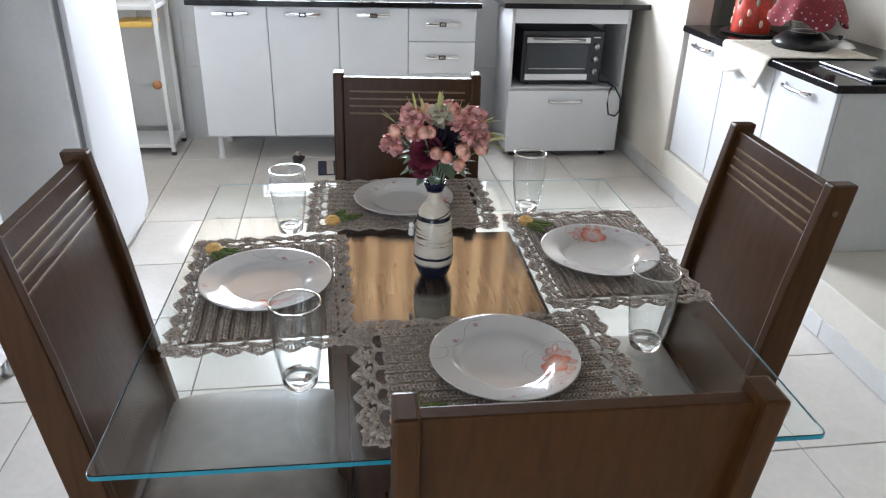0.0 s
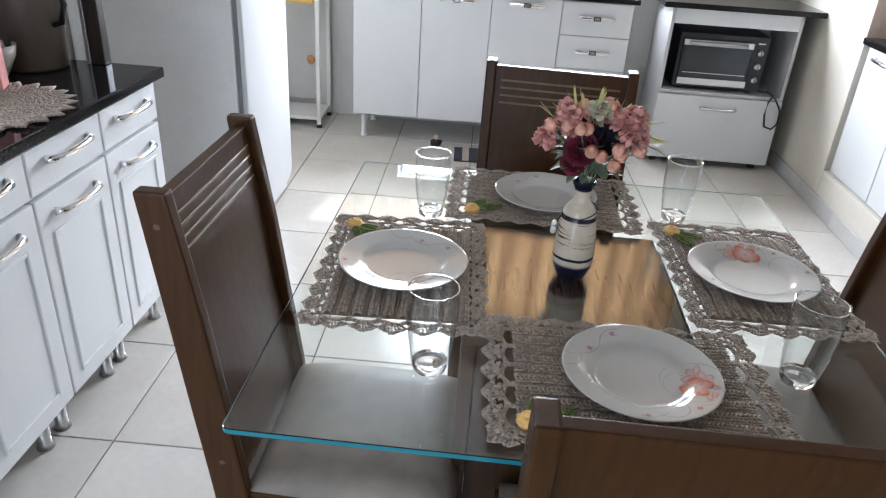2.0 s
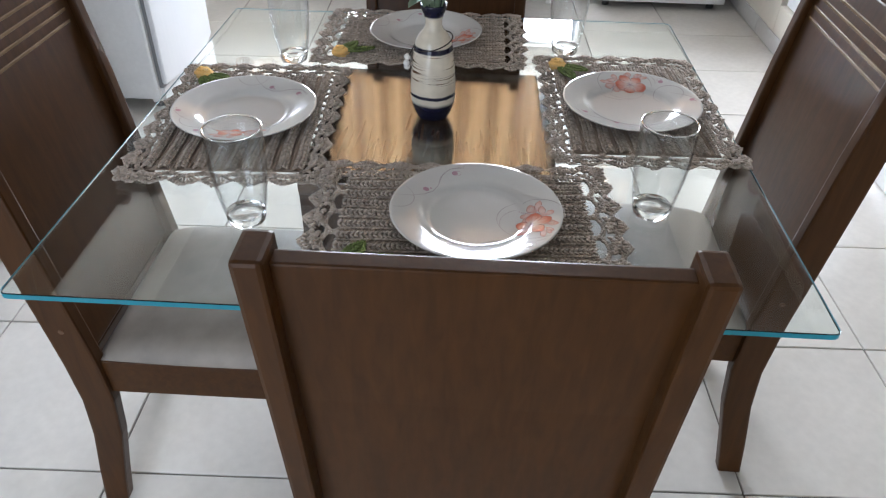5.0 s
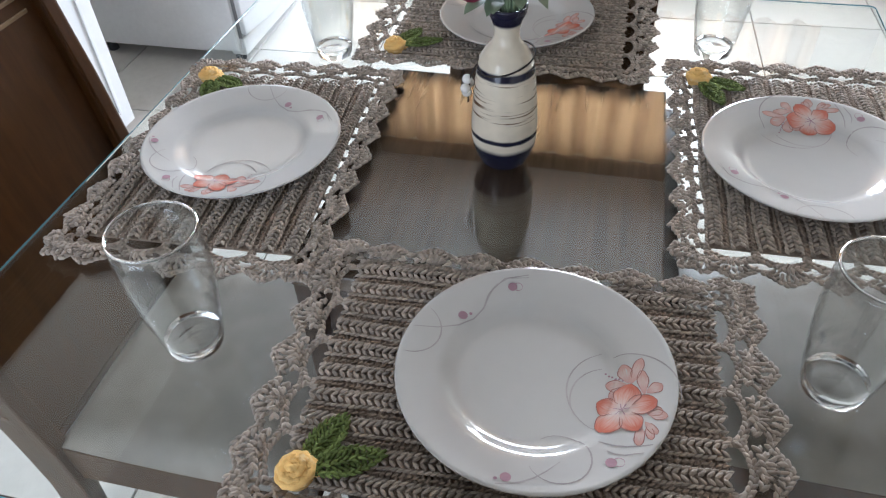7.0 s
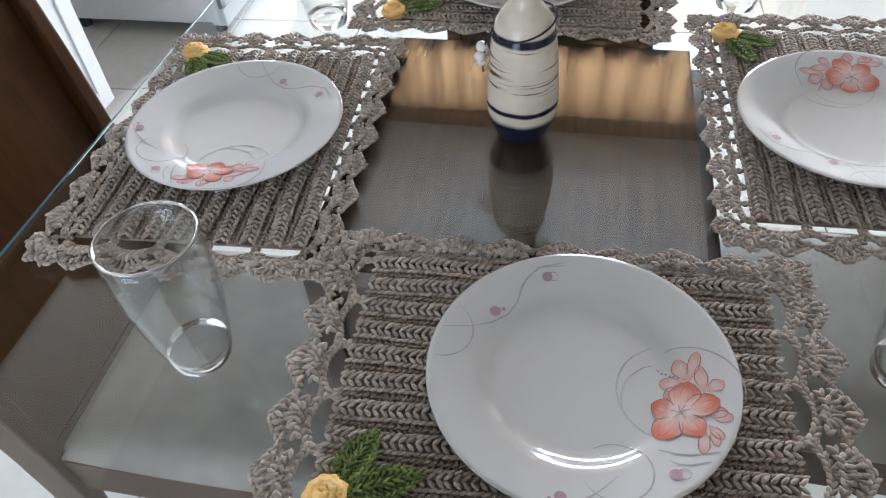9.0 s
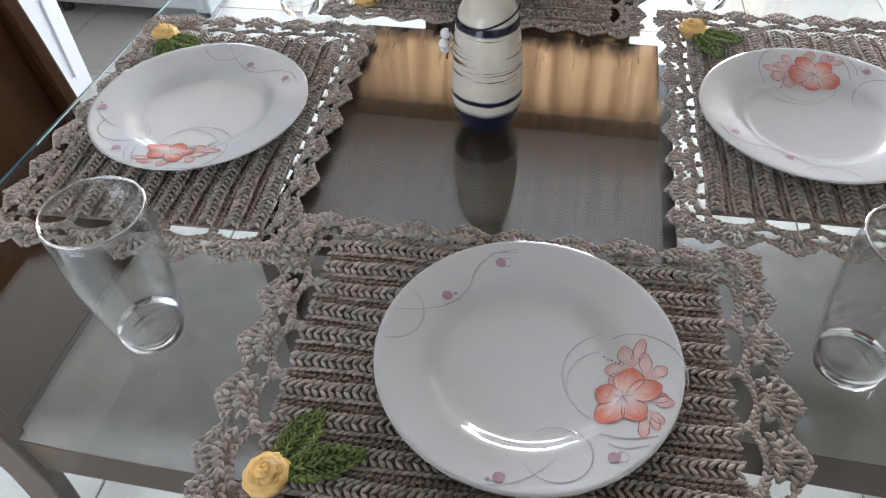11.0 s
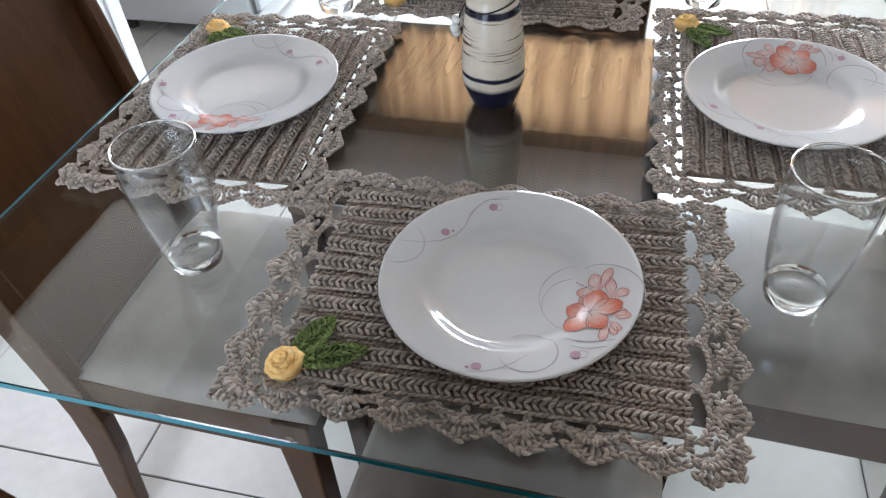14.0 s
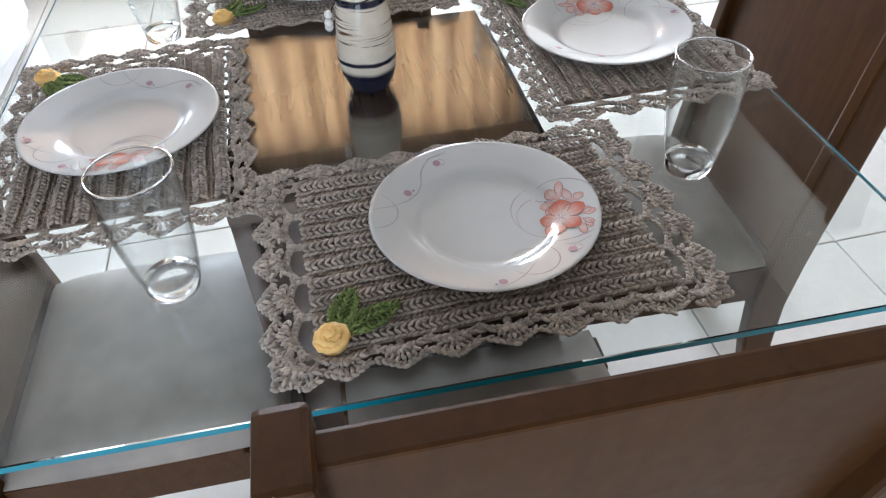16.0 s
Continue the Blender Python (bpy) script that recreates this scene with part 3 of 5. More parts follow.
def placemat(m):
    """A taupe crochet place mat: a ribbed panel, a lace border of fans and a yellow rose with two leaves on one corner."""
    mat = thing("placemat", "taupe crochet placemat with lace border and yellow rose on the glass", "placemat", m, "placemats on the table")
    W, D = 0.37, 0.262
    ridges = 10
    pitch = D / (ridges - 0.35)
    panel, valley = Yarn(), Yarn()
    for r in range(ridges):
        y = -D / 2 + 0.0095 + r * pitch
        count = round(W / 0.0068)
        # the ridge: a rope on each side of a row of slanting loops that make a plait
        for off, z, wide in ((0.0072, 0.0106, 0.0037), (-0.0076, 0.0092, 0.0037)):
            for k in range(round(W / 0.0058)):
                x = -W / 2 + (k + 0.5) * 0.0058
                w = 0.0012 * math.sin((x + W / 2) / W * 24 * 0.7 + r * 1.3)
                panel.add((x, y + off + w, z + random.uniform(-0.0005, 0.0005)), (1.0, 0.42, random.uniform(-0.1, 0.2)), 0.0084, wide)
        for k in range(count):
            x = -W / 2 + (k + 0.5) * W / count
            w = 0.0012 * math.sin((x + W / 2) / W * 24 * 0.7 + r * 1.3)
            for off, lean, z in ((0.0028, 0.95, 0.0118), (-0.003, -0.95, 0.0112)):
                panel.add((x + random.uniform(-0.0004, 0.0004), y + off + w, z + random.uniform(-0.0005, 0.0005)), (1.0, lean, random.uniform(-0.15, 0.15)), 0.0088, 0.0039)
        if r == ridges - 1:
            continue
        # the valley: upright stitches, sunk, with one low rope along it
        count = round(W / 0.0056)
        for k in range(count):
            x = -W / 2 + (k + 0.5) * W / count
            valley.add((x, y + pitch * 0.5 + random.uniform(-0.0008, 0.0008), 0.0058), (random.uniform(-0.3, 0.3), 1.0, random.uniform(-0.1, 0.1)), pitch * 0.62, 0.0042)
            valley.add((x, y + pitch * 0.52, 0.0078 + random.uniform(-0.0006, 0.0006)), (1.0, random.uniform(0.3, 0.6), 0.0), 0.0074, 0.0034)
    # valley rows and ground sheet carry painted shade, not a second yarn
    part("valley_stitching", valley.mesh(), M_YARNSHADE, mat, "sunk rows between the ridges, shade painted into their colour", smooth=True)
    part("ribbed_panel", panel.mesh(), M_YARN, mat, "ribbed rows of taupe crochet stitches", smooth=True)
    part("ground", box(-W / 2 + 0.003, -D / 2 + 0.003, 0.001, W / 2 - 0.003, D / 2 - 0.003, 0.0035, 0.001, 1), M_YARNSHADE, mat)
    edge = Yarn()
    zb = 0.0045

    def fan(cx, cy, ox, oy, h, posts, length, spread):
        """A shell: thick posts that fan out from a point, inside a scalloped cord with a pointed tip."""
        sx, sy = -oy, ox
        length *= random.uniform(0.92, 1.08)
        spread *= random.uniform(0.88, 1.08)
        tilt = random.uniform(-0.001, 0.003)
        for k in range(posts):
            a = (k / (posts - 1) * 2 - 1) * spread
            d = (ox * math.cos(a) + sx * math.sin(a), oy * math.cos(a) + sy * math.sin(a))
            for j, lift in ((0.24, 0.004), (0.5, 0.0066), (0.72, 0.0035), (0.9, 0.005)):
                edge.add((cx + d[0] * length * j, cy + d[1] * length * j, zb + lift + tilt * j + random.uniform(-0.0008, 0.0016)), (d[0] + random.uniform(-0.45, 0.45), d[1] + random.uniform(-0.45, 0.45), random.uniform(-0.25, 0.35)), length * 0.38, 0.0041)
        rim = []
        for k in range(11):
            a = k / 10 * 2 - 1
            u, v = a * h, length * (0.52 + 0.7 * (1 - abs(a) ** 1.05))
            rim.append((cx + sx * u + ox * v, cy + sy * u + oy * v))
        mid = [(cx + sx * a * h * 0.8 + ox * length * (0.1 + 0.22 * (1 - a * a)), cy + sy * a * h * 0.8 + oy * length * (0.1 + 0.22 * (1 - a * a))) for a in (-1, -0.5, 0, 0.5, 1)]
        edge.braid(mid, 0.0068, 0.0044, zb + 0.0068, 0.0014, 0.7)
        edge.braid(rim, 0.0062, 0.0043, zb + 0.0046, 0.0017, 0.5)

    for ox, oy, half, count, off in ((0, -1, W / 2, 7, D / 2), (0, 1, W / 2, 7, D / 2), (-1, 0, D / 2, 5, W / 2), (1, 0, D / 2, 5, W / 2)):
        sx, sy = -oy, ox
        h = half / count
        deep, gap = (0.0, 0.003) if oy else (0.006, 0.005)
        for k in range(count):
            s = -half + (2 * k + 1) * h
            cx, cy = sx * s + ox * off, sy * s + oy * off
            # an arch from the panel's edge and back, with a long hole under it, that carries a shell
            for e in (-1, 0, 1) if oy else (-1, 1):
                lx, ly = cx + sx * h * e * 0.95, cy + sy * h * e * 0.95
                edge.braid([(lx - ox * 0.002, ly - oy * 0.002), (lx + ox * (0.011 + deep), ly + oy * (0.011 + deep))], 0.0058, 0.0042, zb + 0.001, 0.0016, 0.5)
            rise = random.uniform(0.006, 0.009) + deep
            arch = [(cx + sx * h * q + ox * (gap + rise * (1 - 0.7 * q * q)), cy + sy * h * q + oy * (gap + rise * (1 - 0.7 * q * q))) for q in (-1, -0.7, -0.35, 0, 0.35, 0.7, 1)]
            edge.braid(arch, 0.006, 0.0043, zb + 0.0022, 0.0017, 0.5)
            slip = random.uniform(-0.0025, 0.0025)
            fan(cx + ox * (gap + rise) + sx * slip, cy + oy * (gap + rise) + sy * slip, ox, oy, h * 0.98, 7, 0.0195 if oy else 0.0255, 1.0)
    for ex in (-1, 1):
        for ey in (-1, 1):
            cx, cy = ex * (W / 2 + 0.006), ey * (D / 2 + 0.003)
            o = Vector((ex * 1.25, ey)).normalized()
            for turn in (-0.62, 0.0, 0.62):
                d = o.copy()
                d.rotate(Matrix.Rotation(turn, 2))
                fan(cx + d.x * 0.014, cy + d.y * 0.014, d.x, d.y, 0.014, 4, 0.019 if turn else 0.023, 0.55)
            edge.braid(arc(cx, cy, 0.012, math.degrees(math.atan2(ey, ex)) - 75, math.degrees(math.atan2(ey, ex)) + 75, 7), 0.007, 0.0046, zb + 0.0015, 0.0019)
    part("lace_border", edge.mesh(), M_YARN, mat, "openwork crochet border of fans", smooth=True)
    fx, fy = -0.168, -0.122
    coil, thick = [], []
    for k in range(150):
        t = k / 149
        a = t * 2 * math.pi * 4.3
        r = 0.0155 * (1 - t) ** 0.75 + 0.0006
        coil.append((fx + r * math.cos(a), fy + r * math.sin(a), 0.012 + 0.0155 * t ** 0.6 + 0.0014 * math.sin(a * 1.4)))
        thick.append(0.0043 * (1 - 0.3 * t) * (1 + 0.14 * math.sin(k * 1.9)))
    part("rose", tube(coil, thick, 10), M_YELLOW, mat, "small yellow crochet rose", smooth=True)
    part("rose_underside", lathe([(0, 0.022), (0.012, 0.018), (0.0155, 0.012), (0.013, 0.006), (0, 0.006)], 20), M_YELLOW, mat, "", Matrix.Translation((fx, fy, 0)), True)
    for angle, length in ((66, 0.052), (22, 0.062)):
        leaf = Yarn()
        a = radians(angle)
        d, s = Vector((math.cos(a), math.sin(a))), Vector((-math.sin(a), math.cos(a)))
        o = Vector((fx, fy)) + d * 0.013
        count = 12
        for k in range(count):
            t = (k + 0.5) / count
            half = 0.0112 * math.sin(math.pi * min(1, t * 0.97 + 0.06)) ** 0.75
            for e in (-1, 1):
                for q in (0.3, 0.78):
                    p = o + d * (t * length) + s * (e * half * q)
                    w = s * e + d * 0.75
                    leaf.add((p.x, p.y, 0.0145 + 0.002 * q), (w.x, w.y, 0.1), max(0.005, half * 0.8), 0.0037)
        leaf.braid([(o.x, o.y), (o.x + d.x * length, o.y + d.y * length)], 0.0075, 0.0032, 0.0178, 0.0008)
        for e in (-1, 1):
            rim = [o + d * (t * length) + s * (e * 0.0122 * math.sin(math.pi * min(1, t * 0.97 + 0.05)) ** 0.75) for t in [k / 8 for k in range(9)]]
            leaf.braid([(p.x, p.y) for p in rim], 0.006, 0.0032, 0.0168, 0.0009)
        part("leaf", leaf.mesh(), M_GREEN, mat, "green crochet leaf", smooth=True)
    return mat


PLATE_TOP = [(0.0, 0.0052), (0.066, 0.0052), (0.073, 0.0062), (0.079, 0.0098), (0.084, 0.013), (0.09, 0.0148), (0.105, 0.0182), (0.122, 0.0222), (0.1255, 0.0228), (0.1265, 0.0218)]


def plate_height(r):
    for (r0, z0), (r1, z1) in zip(PLATE_TOP, PLATE_TOP[1:]):
        if r <= r1:
            return z0 + (z1 - z0) * (r - r0) / (r1 - r0)
    return PLATE_TOP[-1][1]


def on_plate(x, y, lift):
    return (x, y, plate_height(math.hypot(x, y)) + lift)


def petal(cx, cy, angle, length, wide, lift, n=12, rows=4):
    """A petal of print that lies on the plate's curve."""
    c, s = math.cos(radians(angle)), math.sin(radians(angle))
    verts, faces, uvs = [], [], []
    for i in range(n + 1):
        t = i / n
        half = wide / 2 * math.sin(math.pi * min(1.0, t ** 1.35)) ** 0.62 * (1 + 0.07 * math.sin(11 * t + angle)) + 0.0004
        for j in range(rows + 1):
            v = (j / rows * 2 - 1) * half
            u = t * length
            verts.append(on_plate(cx + u * c - v * s, cy + u * s + v * c, lift))
            uvs.append((t, j / rows))
    w = rows + 1
    for i in range(n):
        for j in range(rows):
            a = i * w + j
            faces.append((a, a + w, a + w + 1, a + 1))
    return verts, faces, uvs


def outline_of(cx, cy, angle, length, wide, side, lift):
    """One edge of a printed petal, as a fine line."""
    c, s = math.cos(radians(angle)), math.sin(radians(angle))
    pts = []
    for i in range(3, 13):
        t = i / 12
        v = side * (wide / 2 * math.sin(math.pi * min(1.0, t ** 1.35)) ** 0.62 * (1 + 0.07 * math.sin(11 * t + angle)) + 0.0002)
        pts.append((cx + t * length * c - v * s, cy + t * length * s + v * c))
    return ribbon(pts, 0.0008, lift)


def ribbon(pts, wide, lift):
    """A printed line on the plate."""
    verts, faces = [], []
    n = len(pts)
    for i, (x, y) in enumerate(pts):
        a, b = pts[max(0, i - 1)], pts[min(n - 1, i + 1)]
        d = Vector((b[0] - a[0], b[1] - a[1])).normalized()
        k = wide / 2 * (0.35 + 0.65 * math.sin(math.pi * (i + 0.5) / n))
        verts += [on_plate(x - d.y * k, y + d.x * k, lift), on_plate(x + d.y * k, y - d.x * k, lift)]
    for i in range(n - 1):
        faces.append((2 * i, 2 * i + 1, 2 * i + 3, 2 * i + 2))
    return verts, faces


def disc(cx, cy, r, lift, n=18):
    return [on_plate(cx, cy, lift)] + [on_plate(cx + r * math.cos(2 * math.pi * k / n), cy + r * math.sin(2 * math.pi * k / n), lift) for k in range(n)], [(0, 1 + k, 1 + (k + 1) % n) for k in range(n)]


def dinner_plate(m):
    pl = thing("dinner_plate", "white porcelain dinner plate with coral flower print lying on a placemat", "plate", m, "plates on the placemats")
    under = [(0.1255, 0.0205), (0.108, 0.0158), (0.086, 0.0108), (0.078, 0.0035), (0.07, 0.0), (0.064, 0.0), (0.062, 0.002), (0.0, 0.002)]
    part("dish", lathe(PLATE_TOP + under, 96), M_PORCELAIN, pl, smooth=True)
    fx, fy = 0.0795, -0.0255
    for k, (a, long, wide) in enumerate(((158, 0.0225, 0.019), (235, 0.0305, 0.0215), (303, 0.026, 0.019), (22, 0.0315, 0.02), (76, 0.0295, 0.022))):
        part("petal_print", petal(fx, fy, a, long, wide, 0.0004 + 0.00008 * k), M_CORAL, pl, "coral hibiscus petal printed on the rim", smooth=True)
        for e in (-1, 1):
            part("petal_outline", outline_of(fx, fy, a, long, wide, e, 0.001), M_REDLINE, pl, "fine dark red outline")
    for k, (x, y, a, long, wide) in enumerate(((0.0865, 0.003, 74, 0.03, 0.009), (0.085, 0.004, 108, 0.022, 0.011), (0.083, 0.003, 178, 0.018, 0.012), (0.084, 0.002, 222, 0.02, 0.012), (0.098, -0.008, 96, 0.027, 0.009), (0.1, -0.006, 38, 0.016, 0.01), (0.1, -0.0275, -10, 0.0175, 0.01), (0.1, -0.028, 18, 0.014, 0.009), (0.101, -0.04, -78, 0.016, 0.0065), (0.096, -0.041, -96, 0.022, 0.008), (0.099, -0.037, -52, 0.016, 0.007))):
        part("pale_petal_print", petal(x, y, a, long, wide, 0.0002), M_CORALPALE, pl, "pale coral petal print", smooth=True)
        for e in (-1, 1):
            part("petal_outline", outline_of(x, y, a, long, wide, e, 0.0004), M_REDLINE, pl)
    for a in (0.3, 1.0, 1.7, 2.7, 3.9, 5.2):
        part("stamen_print", ribbon([(fx, fy), (fx + 0.007 * math.cos(a), fy + 0.007 * math.sin(a))], 0.0009, 0.0013), M_MAUVE, pl)
    for k in range(6):
        part("stamen_print", disc(0.0795 - 0.003 * k, 0.0075 + 0.0015 * k + 0.0008 * (k % 2), 0.0011, 0.0009, 8), M_MAUVE, pl)
    lines = [arc(0.072, -0.014, 0.037, 108, 212, 16), arc(0.077, -0.004, 0.046, 112, 248, 20), arc(0.086, -0.006, 0.0425, 112, -12, 18),
             arc(0.032, -0.0835, 0.0265, 130, -150, 24), [(0.0623, -0.0615), (0.0735, -0.064), (0.0843, -0.0645), (0.095, -0.063), (0.1053, -0.0605)], [(0.0693, -0.0705), (0.076, -0.073), (0.0833, -0.0735), (0.0983, -0.0695)],
             [(-0.0147, -0.1205), (-0.005, -0.1185), (0.0043, -0.1145), (0.0145, -0.108), (0.0233, -0.0995), (0.0333, -0.0875)],
             [(-0.1187, 0.0255), (-0.0967, 0.0315), (-0.0787, 0.0405), (-0.0657, 0.0525), (-0.0587, 0.0665), (-0.0567, 0.0835), (-0.0507, 0.0965), (-0.0407, 0.1065), (-0.0197, 0.1115)],
             [(-0.0577, 0.0695), (-0.0565, 0.08), (-0.0537, 0.0905), (-0.0437, 0.1055), (-0.0207, 0.1145)], arc(-0.122, 0.024, 0.0295, 62, -88, 18)]
    for p in lines:
        part("vine_print", ribbon(p, 0.0015, 0.0003), M_GREYLINE, pl, "thin grey vine line")
    for x, y, r in ((-0.0767, 0.0525, 0.0047), (-0.0697, 0.0565, 0.0016), (-0.0347, 0.0975, 0.0047), (0.0733, -0.0825, 0.0046), (-0.0077, -0.1125, 0.0046), (-0.0155, -0.1155, 0.0016)):
        part("dot_print", disc(x, y, r, 0.0007), M_MAUVE, pl, "small mauve dot")
    for x, y in ((-0.0292, 0.0985), (0.0795, -0.0815)):
        part("ring_print", ribbon(arc(x, y, 0.0044, 0, 350, 16), 0.0009, 0.0008), M_MAUVE, pl, "fine mauve ring")
    return pl


def tumbler(m):
    tb = thing("tumbler", "clear glass tumbler with thick base standing on the glass table", "glass", m, "tumblers on the table")
    side = [(0.0285, 0.008), (0.0325, 0.03), (0.0375, 0.065), (0.0405, 0.095), (0.0412, 0.122), (0.0403, 0.149)]
    fine = []
    for (a, b), (c, d) in zip(side, side[1:]):
        fine += [(a + (c - a) * k / 3, b + (d - b) * k / 3) for k in range(3)]
    fine += [side[-1], (0.0385, 0.149)]
    fine += [(r - 0.0017, z) for r, z in reversed(side[1:-1])] + [(0.0278, 0.017)]
    wall_ob = part("wall", lathe(fine, 64), M_THINGLASS, tb, smooth=True)
    wall_ob.visible_shadow = False
    ring = [(0.0394 * math.cos(2 * math.pi * k / 48), 0.0394 * math.sin(2 * math.pi * k / 48), 0.1508) for k in range(48)]
    rim = part("rim", tube(ring, 0.0013, 8, True), M_TUMBLER, tb, "rounded glass rim", smooth=True)
    rim.visible_shadow = False
    foot = part("base", lathe([(0.0, 0.0015), (0.018, 0.0008), (0.024, 0.0), (0.0268, 0.002), (0.0283, 0.0078), (0.0276, 0.0172), (0.02, 0.0138), (0.0, 0.0125)], 64), M_TUMBLER, tb, "thick clear glass base", smooth=True)
    foot.visible_shadow = False
    return tb


def vase(m):
    va = thing("vase", "cream ceramic vase with brown brush strokes and navy foot", "vase", m)
    outer = [(0.0, 0.0), (0.027, 0.0), (0.029, 0.002), (0.034, 0.013), (0.039, 0.026), (0.0412, 0.042), (0.041, 0.06), (0.0395, 0.085), (0.037, 0.11), (0.0345, 0.13), (0.031, 0.145), (0.0245, 0.156), (0.0175, 0.164), (0.0145, 0.172), (0.0145, 0.18), (0.0175, 0.19), (0.022, 0.2), (0.0232, 0.208)]
    inner = [(0.0212, 0.208), (0.019, 0.198), (0.0125, 0.18), (0.0125, 0.17), (0.02, 0.15), (0.03, 0.12), (0.034, 0.06), (0.025, 0.01), (0.0, 0.008)]
    fine = []
    for (a, b), (c, d) in zip(outer, outer[1:]):
        fine += [(a + (c - a) * k / 3, b + (d - b) * k / 3) for k in range(3)]
    part("body", lathe(fine + [outer[-1]] + inner, 56), M_VASE, va, smooth=True)
    ring = [(0.0335 * math.cos(a), 0.0335 * math.sin(a), 0.142 + 0.01 * math.cos(a - 0.5)) for a in [2 * math.pi * k / 32 for k in range(32)]]
    bar("cord", ring, 0.0011, M_CORD, va, "thin dark cord tied round the shoulder", 6, True)
    bar("cord_end", [(-0.033, -0.01, 0.137), (-0.041, -0.006, 0.12), (-0.044, -0.004, 0.1), (-0.045, -0.004, 0.082)], 0.0011, M_CORD, va, "", 6)
    for dx, dy, z in ((-0.046, -0.004, 0.113), (-0.045, 0.004, 0.104), (-0.047, -0.01, 0.104), (-0.047, -0.003, 0.095)):
        bm = bmesh.new()
        bmesh.ops.create_uvsphere(bm, u_segments=14, v_segments=10, radius=0.0062, matrix=Matrix.Translation((dx, dy, z)))
        part("bead", bm, M_PEARL, va, "pearl bead on the cord", smooth=True)
    return va


def cup_petal(bm, base, axis, r, length, turn, open_a, curl):
    """A curved petal that wraps round an axis."""
    axis = Vector(axis).normalized()
    s = axis.orthogonal().normalized()
    s.rotate(Matrix.Rotation(turn, 3, axis))
    u = axis.cross(s)
    rows = []
    for i in range(5):
        t = i / 4
        rr = r * math.sin(math.pi * (0.12 + 0.5 * t)) * (1 + open_a * t)
        span = 1.25 * math.sin(math.pi * (0.2 + 0.62 * t))
        row = []
        for j in range(5):
            a = (j / 4 * 2 - 1) * span
            p = Vector(base) + axis * (length * (t - 0.12 * (a / 1.25) ** 2 * t)) + (s * math.cos(a) + u * math.sin(a)) * (rr + curl * t ** 3)
            row.append(bm.verts.new(p))
        rows.append(row)
    for a, b in zip(rows, rows[1:]):
        for j in range(4):
            bm.faces.new((a[j], a[j + 1], b[j + 1], b[j]))


def blade(bm, base, d, length, wide, droop, fold=0.25):
    """A pointed leaf with a folded midrib."""
    d = Vector(d).normalized()
    s = d.cross(Vector((0, 0, 1)))
    s = s.normalized() if s.length > 1e-3 else Vector((1, 0, 0))
    u = s.cross(d)
    rows = []
    for i in range(6):
        t = i / 5
        half = wide / 2 * math.sin(math.pi * min(1, 0.08 + 0.92 * t)) ** 0.8
        c = Vector(base) + d * (length * t) - Vector((0, 0, 1)) * droop * t * t
        rows.append([bm.verts.new(c + s * half * e + u * abs(e) * half * fold) for e in (-1, 0, 1)])
    for a, b in zip(rows, rows[1:]):
        for j in range(2):
            bm.faces.new((a[j], a[j + 1], b[j + 1], b[j]))


